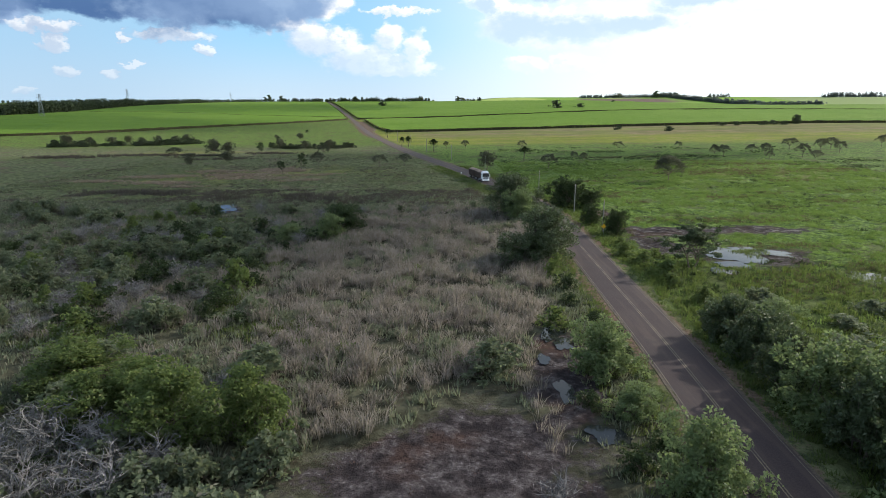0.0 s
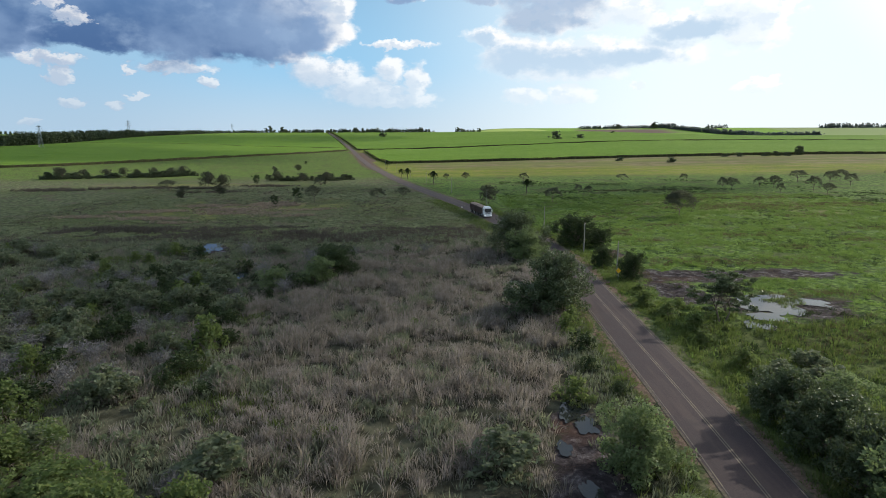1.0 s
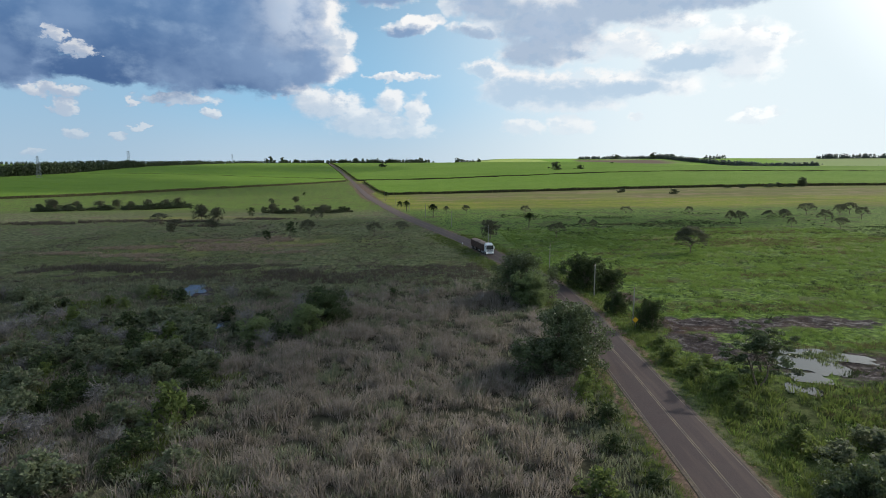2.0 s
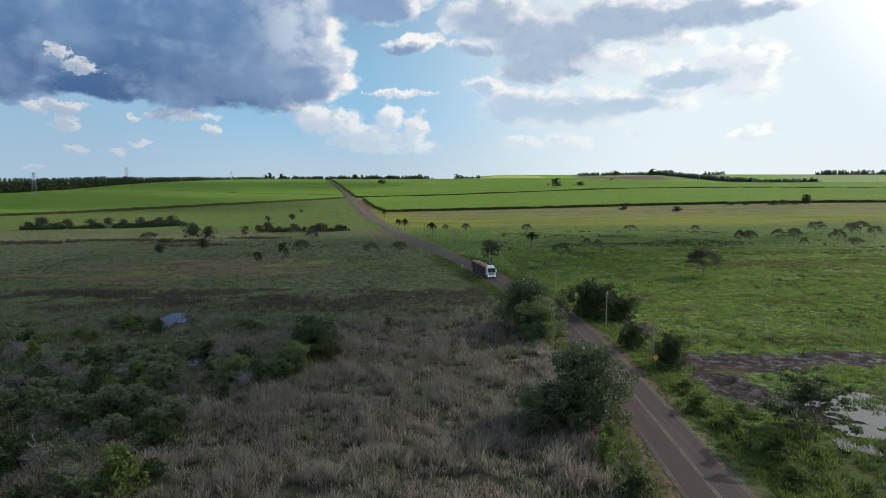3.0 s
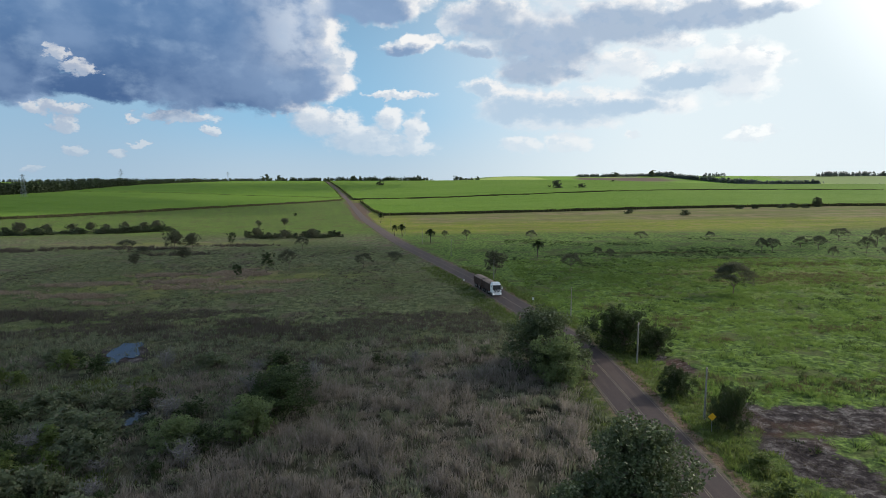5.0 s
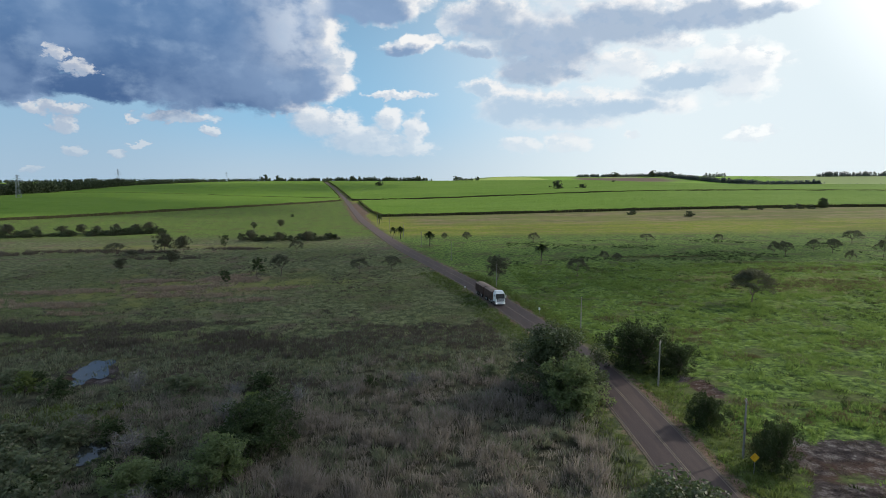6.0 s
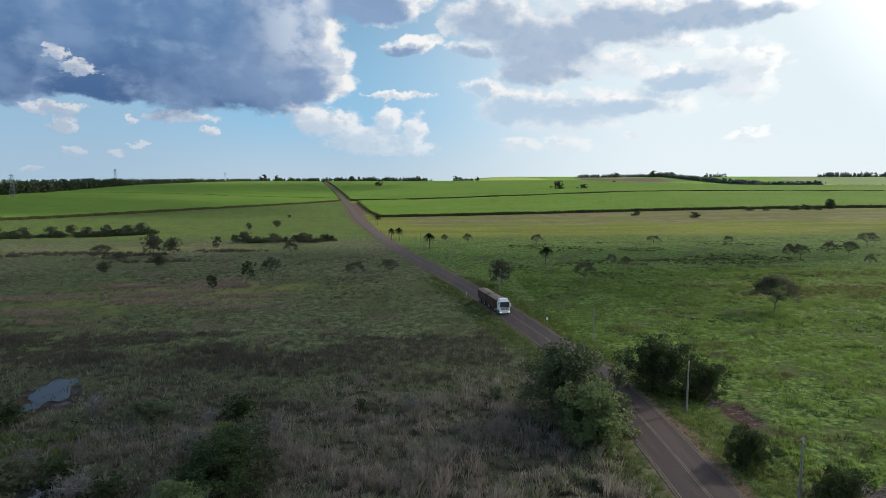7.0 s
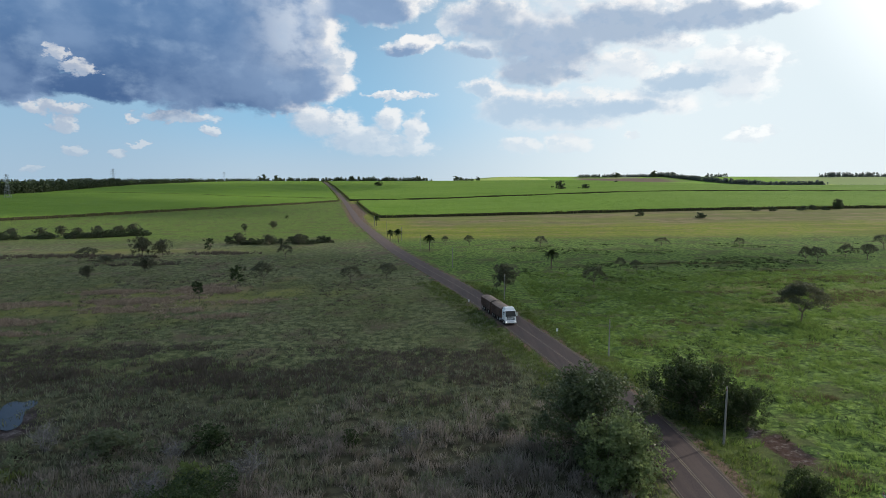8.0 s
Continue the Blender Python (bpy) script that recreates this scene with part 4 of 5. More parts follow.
define("thin", "sapling", "open-crowned sapling with airy layered foliage", 23, 9.0, 9.5, 2.2, 90, 6000, 0.19, LEAF_TREE, 0.12, 3, 0.35, 0.22, twigs=3)
for key, label, seed, h, w, low, clumps, count, rise in (("acacia", "spreading thorn tree with thin grey-green crown in pasture", 31, 8.4, 10.2, 2.6, 48, 2600, 0.95),
                                                        ("umbrella", "spreading round-crowned thorn tree alone in the meadow", 36, 8.6, 9.8, 2.0, 64, 5200, 1.0)):
    proto(key, make_spreading("thorn_tree", label, seed, h, w, low, clumps, count, 0.21, LEAF_GREY, 0.17, rise))
    PROTO_SIZE[key] = (h, w)
define("slender", "pasture_tree", "slender small-crowned tree standing in the pasture", 32, 7.5, 4.0, 3.0, 30, 1300, 0.22, LEAF_DARK, 0.11, 1, 0.85, 0.40)
define("round", "pasture_tree", "round-crowned dark tree in the pasture", 33, 8.0, 8.5, 1.4, 90, 3400, 0.24, LEAF_GREY, 0.18, 1, 0.8, 0.28, twigs=1)
define("hedge", "hedge_bush", "dark low tree in the hedgerow", 34, 6.0, 9.5, 0.0, 80, 1500, 0.40, LEAF_WOOD, 0.16, 2, 0.8, 0.25)
define("far_tree", "ridge_tree", "dark tree on the skyline ridge", 35, 12.0, 15.0, 1.0, 30, 480, 1.1, LEAF_WOOD, 0.4, 1, 0.75, 0.36)
define("scrub_a", "marsh_shrub", "low dense grey-green shrub in the marsh", 41, 2.8, 4.2, 0.0, 60, 1500, 0.19, LEAF_SCRUB, 0.05, 5, 0.85, 0.30, category="shrub", twigs=1)
define("scrub_b", "marsh_shrub", "dark green rounded shrub in the marsh", 42, 3.6, 4.6, 0.0, 60, 1500, 0.20, LEAF_DARK, 0.06, 4, 0.9, 0.30, category="shrub")
define("scrub_c", "marsh_shrub", "yellow-green shrub among dry marsh grass", 43, 3.0, 3.8, 0.0, 50, 1400, 0.165, LEAF_BRIGHT, 0.05, 4, 0.9, 0.30, category="shrub")
proto("palm", make_palm("palm", "dark feathery palm standing in the pasture", 51, 8.0))
PROTO_SIZE["palm"] = (8.0, 4.6)
proto("bare", make_bare_shrub(61, 3.0, 4.2))
PROTO_SIZE["bare"] = (3.0, 3.6)

# bushes near the start
stand_all("bush_a", [(-15.2, 43.5, 6.6, 7.6), (-21.5, 43.0, 6.0, 8.6), (-35.5, 53.0, 4.4, 9.4), (-26.0, 48.0, 4.8, 8.5)], "bushes by the marsh")
stand_all("scrub_a", [(-17.5, 37.5, 3.2, 5.6), (-13.0, 39.0, 2.6, 4.2), (-21.5, 36.0, 2.6, 5.0), (-24.5, 40.5, 2.8, 4.8), (-15.0, 33.5, 2.6, 4.6)], "bushes by the marsh")
stand_all("bush_b", [(17.6, 35.0, 6.6, 7.2), (15.8, 54.5, 6.2, 7.0), (15.9, 46.2, 3.4, 4.2), (34.5, 43.0, 8.4, 9.0)], "bushes on the road bank")
# heights raised to shade the road; those at y below 32 are unseen additions
stand_all("bush_c", [(31.6, 62.0, 6.0, 7.4), (31.0, 40.0, 8.4, 8.8), (32.2, 56.5, 7.8, 10.6), (38.0, 50.5, 4.2, 8.0), (32.0, 35.5, 8.6, 9.6), (34.5, 66.5, 4.2, 6.0)], "bushes on the road bank")
stand_all("bush_c", [(31.2, 50.5, 8.0, 9.0), (41.0, 44.0, 3.6, 7.0), (40.5, 56.0, 3.0, 6.0)], "bushes on the road bank")
stand_all("bush_b", [(36.0, 62.0, 5.4, 6.0), (31.0, 31.0, 7.6, 8.4), (31.8, 45.0, 8.2, 9.0)], "bushes on the road bank")
stand_all("bush_c", [(31.6, 25.0, 8.0, 9.2), (34.5, 31.5, 7.0, 8.5), (32.0, 16.0, 7.0, 8.5)], "bushes on the road bank")
stand_all("scrub_a", [(44.0, 60.0, 1.8, 4.4), (47.5, 66.0, 1.6, 4.0), (39.5, 70.0, 2.2, 4.6), (42.5, 76.0, 2.0, 4.2), (50.0, 58.0, 1.8, 4.6), (54.0, 72.0, 1.4, 4.0), (37.0, 74.0, 1.9, 3.8)], "shrubs on the road bank")
stand_all("scrub_b", [(17.6, 82.0, 2.6, 3.6), (16.8, 76.0, 2.2, 3.4), (18.2, 69.0, 2.0, 3.2), (19.4, 63.5, 1.8, 3.0), (12.8, 48.0, 2.2, 3.4), (14.0, 38.5, 2.8, 4.0), (18.8, 58.0, 1.8, 2.8), (16.8, 41.0, 2.4, 3.4)], "shrubs on the road bank")
stand_all("bush_a", [(-29.5, 46.5, 4.4, 7.0), (-41.0, 46.0, 4.2, 7.5)], "bushes by the marsh")
stand_all("thin", [(39.5, 92.5, 8.6, 10.0), (43.0, 98.0, 6.0, 6.5)], "saplings beside the pond")
stand_all("scrub_c", [(17.8, 91.0, 3.4, 4.0), (31.5, 101.5, 2.4, 5.0), (33.0, 96.0, 2.2, 4.5), (34.5, 76.0, 2.4, 4.0), (-29.5, 82.5, 4.4, 6.0), (33.0, 108.5, 1.8, 4.0), (34.8, 90.0, 2.0, 4.5), (33.2, 84.0, 1.8, 3.6), (36.5, 100.5, 1.6, 3.6)], "shrubs on the road bank")
# trees round the bend
stand_all("tree_a", [(17.0, 98.5, 10.0, 13.6), (16.2, 143.8, 10.4, 12.8)], "trees round the bend")
stand_all("tree_b", [(31.4, 154.0, 8.4, 10.8), (32.4, 130.0, 5.0, 6.2), (34.8, 119.5, 6.4, 6.2), (36.9, 151.5, 5.8, 8.2)], "trees round the bend")
stand_all("bush_b", [(18.2, 137.0, 7.8, 8.8)], "trees round the bend")
stand_all("tree_b", [(-21.5, 126.0, 6.2, 13.6)], "marsh shrubs", "dense dark green rounded bush in the marsh")
stand_all("scrub_b", [(-39.0, 128.5, 3.6, 5.4), (-10.5, 146.0, 3.2, 3.2), (-31.5, 124.0, 3.2, 5.5), (-35.0, 120.0, 2.6, 4.6)], "marsh shrubs")
stand_all("bush_b", [(-23.0, 118.0, 5.4, 6.6), (-29.5, 115.5, 4.0, 7.0)], "marsh shrubs")
stand_all("scrub_c", [(16.5, 88.0, 3.0, 3.4), (-4.0, 92.0, 1.3, 2.6), (-9.5, 60.0, 1.2, 2.4)], "marsh shrubs")
# pasture trees
stand_all("acacia", [(-52.7, 257.4, 7.2, 8.4), (-26.9, 258.6, 6.8, 8.8), (-16.6, 265.0, 6.6, 9.0), (-138.5, 315.8, 6.6, 13.5), (-62.8, 322.1, 7.0, 8.4), (-128.6, 474.9, 6.0, 5.6),
                     (132.5, 296.0, 8.0, 6.5), (137.5, 297.0, 7.5, 9.0), (160.0, 315.0, 6.4, 7.4), (163.0, 307.0, 7.6, 9.2), (195.0, 342.0, 8.2, 12.5), (148.5, 275.0, 6.2, 4.6), (174.0, 293.0, 8.6, 8.6),
                     (168.0, 273.0, 6.2, 9.2), (204.5, 329.0, 8.8, 9.4), (206.0, 315.0, 8.0, 9.0), (258.5, 358.2, 9.0, 10.0), (43.7, 248.9, 7.6, 9.2), (61.6, 283.6, 5.6, 5.0), (64.5, 276.0, 5.4, 6.0),
                     (104.0, 361.0, 5.2, 9.4), (136.5, 352.5, 5.6, 6.0), (13.7, 364.0, 6.6, 6.6), (46.9, 360.0, 6.4, 7.6), (2.5, 372.0, 5.4, 5.4), (221.7, 347.2, 8.0, 12.0)], "thorn trees in the pasture")
stand_all("umbrella", [(77.2, 205.8, 9.0, 10.8)], "thorn trees in the pasture")
stand_all("round", [(17.8, 245.0, 8.0, 8.2), (-122.5, 326.0, 9.6, 10.0), (-115.5, 329.0, 8.2, 8.0), (-101.6, 285.8, 5.6, 7.0), (-112.9, 270.7, 4.6, 4.8), (-114.0, 490.4, 6.0, 6.4), (-130.0, 312.0, 3.2, 8.0)], "round trees in the pasture")
stand_all("slender", [(-57.3, 247.5, 7.4, 4.4), (-61.3, 230.5, 5.9, 3.0), (-106.7, 357.2, 5.8, 4.6), (-103.0, 345.0, 3.4, 3.0), (-124.0, 462.0, 4.4, 3.6), (-132.3, 600.0, 5.0, 3.2)], "slender trees in the pasture")
stand_all("palm", [(-4.9, 346.1, 8.6, 5.6), (38.7, 288.0, 7.4, 4.2), (-25.7, 385.6, 7.0, 3.4), (-21.4, 387.4, 7.6, 4.2), (-46.0, 512.0, 8.5, 4.6)], "palms in the pasture")
# hedgerows across the valley
_r = random.Random(5)
for k in range(36):
    u = k / 35
    stand_all("hedge", [(-262 + 84 * u + _r.uniform(-2, 2), 408 + 27 * u + _r.uniform(-5, 5), _r.uniform(2.6, 6.0), _r.uniform(4.5, 10))], "hedgerow along the pasture")
    if k % 4 == 1:
        stand_all("round", [(-262 + 84 * u + _r.uniform(-3, 3), 412 + 27 * u + _r.uniform(-9, 9), _r.uniform(5.5, 8.5), _r.uniform(6, 9))], "hedgerow along the pasture", "small dark tree rising from the hedgerow")
for k in range(20):
    u = k / 19
    stand_all("hedge", [(-106 + 50 * u + _r.uniform(-2, 2), 384 + _r.uniform(-5, 4), _r.uniform(2.2, 5.0), _r.uniform(4, 8))], "hedgerow along the pasture")
    if k % 6 == 2:
        stand_all("round", [(-106 + 50 * u, 380 + _r.uniform(-8, 4), _r.uniform(5, 7), _r.uniform(6, 9))], "hedgerow along the pasture", "small dark tree rising from the hedgerow")
stand_all("bush_c", [(356, 618, 12.5, 14.0)], "bushes at the cane edge")
stand_all("hedge", [(318, 608, 5.0, 10.0), (329, 610, 5.5, 9.0), (338, 608, 4.5, 9.0), (290, 604, 5.0, 8.0), (276, 606, 4.0, 9.0), (200, 541, 5.6, 8.5), (164, 574, 5.0, 8.0)], "bushes at the cane edge")
# skyline
for k in range(16):
    stand_all("far_tree", [(-555 + 34 * k + _r.uniform(-12, 12), 2056 + _r.uniform(-20, 25), _r.uniform(9, 15), _r.uniform(13, 20))], "trees along the ridge")
stand_all("far_tree", [(52, 2050, 18, 20), (66, 2055, 14, 18), (84, 2050, 10, 16), (122, 2040, 15, 13), (-545, 1960, 23, 20), (-560, 1965, 17, 15), (-508, 1960, 20, 18), (-360, 2000, 14, 13),
                       (212, 1150, 17, 22), (255, 1140, 10, 18), (-150, 1560, 13, 20), (430, 1560, 6, 14)], "trees along the ridge")


def woods(name, label, rows, seed, mat=LEAF_WOOD, even=0.0, leaf=0.12):
    """A far wood in one mesh: rows of x0, y0, x1, y1, how many, height."""
    rng = np.random.RandomState(seed)
    soup = Soup()
    for x0, y0, x1, y1, count, h in rows:
        u = rng.uniform(0, 1, count)
        xs, ys = x0 + (x1 - x0) * u + rng.uniform(-8, 8, count), y0 + (y1 - y0) * u + rng.uniform(-14, 14, count)
        zs = ground_z(xs, ys)
        for x, y, z in zip(xs, ys, zs):
            t = h * (rng.uniform(0.5, 1.2) if not even else rng.uniform(1 - even, 1 + even))
            tube(soup, [(x, y, z - 1), (x, y, z + t * 0.8)], 0.35, 0.15, 4)
            c = np.array([[x, y, z + t * q] for q in (0.16, 0.38, 0.62, 0.84)])
            leaves(soup, rng, clump_points(rng, c, np.array([0.26, 0.28, 0.23, 0.14]) * t, 44, 0.9), t * leaf)
    ob = new(name, soup.mesh(name, mat))
    return tagged(ob, label, "woodland", kind="stuff")


woods("eucalyptus_wood", "dark eucalyptus plantation behind the cane field", [(-1150, 660, -660, 915, 260, 20), (-650, 925, -640, 1065, 120, 20), (-645, 1065, -685, 1370, 200, 18), (-690, 1370, -670, 1714, 200, 14), (-670, 1714, -600, 2020, 170, 10), (-700, 960, -760, 1400, 130, 19), (-1500, 1850, -560, 2060, 400, 12)], 71, LEAF_WOOD, 0.09)
# these woods carry the haze in their leaf colour
woods("ridge_wood", "dark woodland on the far hills", [(740, 3330, 1250, 3400, 230, 16), (1150, 3360, 1290, 3400, 70, 24), (1220, 3330, 1390, 2720, 260, 22), (1290, 2520, 1520, 2470, 150, 24), (1100, 2440, 1420, 2490, 110, 13), (1400, 3330, 1560, 3360, 24, 20), (2050, 3350, 2600, 3400, 150, 24), (1540, 2480, 1960, 2520, 36, 10)], 72, LEAF_HAZE, 0.0, 0.17)
woods("ridge_hedge", "dark line of trees along the skyline ridge", [(-545, 2060, -30, 2060, 200, 12), (-330, 2060, -60, 2060, 80, 16), (50, 2060, 125, 2056, 24, 11)], 73, LEAF_WOOD, 0.0, 0.2)
stand_all("far_tree", [(1148, 3330, 36, 34), (945, 3330, 26, 40)], "trees along the ridge", "tall pale gum tree on the far ridge")


# ---- marsh and meadow growth ----
def scatter(rng, n, x0, x1, y0, y1, keep):
    x, y = rng.uniform(x0, x1, n), rng.uniform(y0, y1, n)
    k = rng.uniform(0, 1, n) < keep(x, y)
    return x[k], y[k]


def tufts(name, label, rng, x, y, blades, height, spread, width, mat, category="grass", lean=0.5, arch=0.0):
    """Clumps of pointed blades, one mesh."""
    n = len(x)
    z = ground_z(x, y)
    h = np.broadcast_to(height, (n,)) * rng.uniform(0.6, 1.3, n)
    soup = Soup()
    base = np.repeat(np.stack([x, y, z - 0.05], 1), blades, 0)
    hh = np.repeat(h, blades) * rng.uniform(0.55, 1.1, n * blades)
    a = rng.uniform(0, 2 * np.pi, n * blades)
    q = np.sqrt(rng.uniform(0, 1, n * blades))
    out = np.stack([np.cos(a), np.sin(a), 0 * a], 1)
    foot = base + out * (spread * 0.35 * q)[:, None]
    sway = np.stack([ripple(base[:, 0], base[:, 1], 4.0), ripple(base[:, 1] + 50, base[:, 0], 4.0), 0 * hh], 1) * (0.35 * lean * hh)[:, None]
    tip = base + sway + out * ((spread * 0.35 + lean * hh) * q)[:, None] + np.array([0, 0, 1]) * (hh * np.sqrt(1 - 0.5 * q**2))[:, None]
    b = rng.uniform(0, 2 * np.pi, n * blades)
    w = np.stack([np.cos(b), np.sin(b), 0 * b], 1) * (width * rng.uniform(0.6, 1.3, n * blades))[:, None]
    if arch:
        mid = foot + (tip - foot) * 0.5 + np.array([0, 0, 1]) * (arch * hh)[:, None] - out * (0.12 * hh * q)[:, None]
        v = np.stack([foot, mid + w, tip, mid - w], 1).reshape(-1, 3)
        f = np.arange(len(v)).reshape(-1, 4)
    else:
        v = np.stack([foot - w, foot + w, tip], 1).reshape(-1, 3)
        f = np.arange(len(v)).reshape(-1, 3)
    ob = new(name, mesh_of(name, v, f, mat))
    return tagged(ob, label, category, kind="stuff")


def off_road(x, y, gap=5.0):
    return (np.abs(x - road_x(y)) > gap).astype(float)


def dry_land(x, y):
    ok = np.ones(x.shape)
    for cx, cy, rx, ry, _ in PONDS:
        ok = np.where(((x - cx) / rx)**2 + ((y - cy) / ry)**2 < 0.9, 0.0, ok)
    return ok


def in_reeds(x, y):
    l, r = reed_left(y) + 4 * ripple(x, y, 11), reed_right(y) + 2 * ripple(x, y, 7)
    return smooth(x - l, -6, 3) * (1 - smooth(x - r, -1.0, 1.0)) * smooth(y, 38, 44) * (1 - smooth(y + 5 * ripple(x, y, 15), 142, 160)) * off_road(x, y, 6)


def mud_at(x, y):
    return zones(x, y)["mud"]


rng = np.random.RandomState(81)
x, y = scatter(rng, 22000, -40, 20, 38, 165, lambda x, y: in_reeds(x, y) * (1 - 0.5 * smooth(y, 118, 150)) * (0.12 + 0.88 * smooth(mottle(x, y, 2.6), -0.3, 0.25)) * (1 - mud_at(x, y)) * dry_land(x, y))
tall = (0.5 + 0.7 * smooth(ripple(x + 17, y, 13), -0.8, 0.8)) * rng.uniform(0.65, 1.25, len(x))
tufts("dry_reeds", "tall dry straw-coloured reeds filling the marsh", rng, x, y, 24, 1.75 * tall, 1.3, 0.030, REED, "reeds", 0.55, 0.13)
x, y = scatter(rng, 9000, -40, 20, 38, 165, lambda x, y: in_reeds(x, y) * smooth(ripple(x - 9, y + 5, 10), 0.0, 0.6) * (1 - mud_at(x, y)) * dry_land(x, y))
tufts("green_sedge", "grey-green sedge growing among the dry reeds", rng, x, y, 18, 1.3, 1.4, 0.06, SEDGE, "sedge", 0.6, 0.14)
x, y = scatter(rng, 42000, -130, 22, 30, 190, lambda x, y: zones(x, y)["marsh"] * (1 - 0.9 * in_reeds(x, y)) * (1 - smooth(mud_at(x, y), 0.1, 0.3)) * dry_land(x, y) * off_road(x, y) * (0.3 + 0.7 * smooth(ripple(x, y, 12), -0.5, 0.5)))
tufts("marsh_sedge", "low olive and brown sedge tussocks in the marsh", rng, x, y, 9, 0.9, 1.2, 0.09, SEDGE, "sedge", 0.55)
x, y = scatter(rng, 17000, -110, 10, 40, 150, lambda x, y: zones(x, y)["marsh"] * smooth(mottle(x + 40, y, 12), -0.2, 0.3) * (0.35 + 0.65 * smooth(x, -70, -40)) * (1 - in_reeds(x, y)) * (1 - mud_at(x, y)) * dry_land(x, y))
tufts("pale_reeds", "patches of pale dry reeds between the shrubs", rng, x, y, 18, 1.3, 1.2, 0.032, REED, "reeds", 0.55, 0.13)
x, y = scatter(rng, 115000, 24, 165, 55, 280, lambda x, y: zones(x, y)["lush"] * (1 - 0.75 * zones(x, y)["bank"]) * (1 - smooth(mud_at(x, y), 0.15, 0.4)) * dry_land(x, y) * off_road(x, y) * (1 - 0.5 * smooth(y, 180, 330)) * (0.06 + 0.94 * smooth(mottle(x, y, 1.4) + 0.4 * mottle(x, y, 14), -0.3, 0.3)))
tufts("meadow_grass", "lush bright green tussocky meadow grass", rng, x, y, 7, 0.55 * (1 + 0.5 * mottle(x, y, 4.0)), 1.2, 0.085, GRASS_LUSH, "grass", 0.8)
x, y = scatter(rng, 46000, -150, 20, 150, 330, lambda x, y: (1 - zones(x, y)["lush"]) * off_road(x, y, 5.5) * (1 - 0.6 * smooth(y, 200, 330)) * (x < road_x(y)) * (0.15 + 0.85 * smooth(mottle(x, y, 3.0), -0.25, 0.35)))
tufts("pasture_grass", "short olive pasture grass in tufts", rng, x, y, 6, 0.5, 1.3, 0.09, GRASS_OLIVE, "grass", 0.8)
x, y = scatter(rng, 34000, -10, 45, 15, 260, lambda x, y: smooth(np.abs(x - road_x(y)), 2.9, 4.0) * (1 - smooth(np.abs(x - road_x(y)), 6.5, 11.0)) * dry_land(x, y))
tufts("verge_grass", "mixed green grass on the road verge", rng, x, y, 10, 0.25 + 0.45 * smooth(np.abs(x - road_x(y)), 3.2, 5.0), 0.9, 0.045, GRASS_TALL, "grass", 0.6)


x, y = scatter(rng, 9000, 28, 110, 25, 118, lambda x, y: zones(x, y)["bank"] * (1 - smooth(mud_at(x, y), 0.15, 0.4)) * dry_land(x, y) * off_road(x, y, 5.5) * (0.35 + 0.65 * smooth(ripple(x, y, 8), -0.5, 0.4)))
tufts("bank_grass", "tall rank green grass below the road bank", rng, x, y, 12, 1.0, 1.3, 0.06, GRASS_TALL, "grass", 0.6, 0.14)
x, y = scatter(rng, 5000, -5, 40, 18, 135, lambda x, y: (1 - smooth(np.abs(x - road_x(y)), 9.0, 13.0)) * smooth(np.abs(x - road_x(y)), 4.6, 6.5) * (x < road_x(y)) * dry_land(x, y) * (0.3 + 0.7 * smooth(ripple(x, y, 9), -0.4, 0.4)))
tufts("bank_sedge", "dark green weeds on the wet road bank", rng, x, y, 14, 0.9, 1.2, 0.08, SEDGE, "weeds", 0.5)


x, y = scatter(rng, 9000, -16, 18, 28, 72, lambda x, y: smooth(mud_at(x, y), 0.1, 0.3) * (1 - 0.75 * smooth(mud_at(x, y), 0.4, 0.9)) * dry_land(x, y) * smooth(mottle(x, y, 3.0), -0.3, 0.3))
tufts("reed_litter", "flattened reddish dead reed litter lying on the mud", rng, x, y, 9, 0.16, 1.2, 0.035, LITTER, "litter", 1.6)


x, y = scatter(rng, 7000, 33, 74, 92, 132, lambda x, y: smooth(mud_at(x, y), 0.15, 0.4) * dry_land(x, y) * smooth(mottle(x, y, 2.0), -0.2, 0.4))
tufts("mud_weeds", "trampled brown weeds and clods over the bare mud", rng, x, y, 9, 0.22, 0.9, 0.05, WEED, "weeds", 1.2)


def soft_grass(x, y):
    spots = [blob(x, y, a, b, c, d, 0, 0.45) for a, b, c, d in ((-20, 67, 8, 5), (-28, 75, 6, 4), (-12, 60, 3.5, 2.5), (-45, 66, 7, 4), (-52, 92, 8, 4), (-40, 108, 7, 4), (-62, 120, 9, 5), (-30, 96, 5, 3), (-70, 104, 9, 4), (-48, 136, 9, 4), (-75, 140, 10, 4))]
    return np.clip(np.maximum.reduce(spots) * 2.5, 0, 1) * (1 - smooth(mud_at(x, y), 0.1, 0.3)) * dry_land(x, y)


x, y = scatter(rng, 16000, -90, -5, 52, 146, soft_grass)
tufts("marsh_grass", "soft pale green grass growing in marsh clearings", rng, x, y, 12, 0.8, 1.3, 0.045, GRASS_TALL, "grass", 0.7, 0.14)


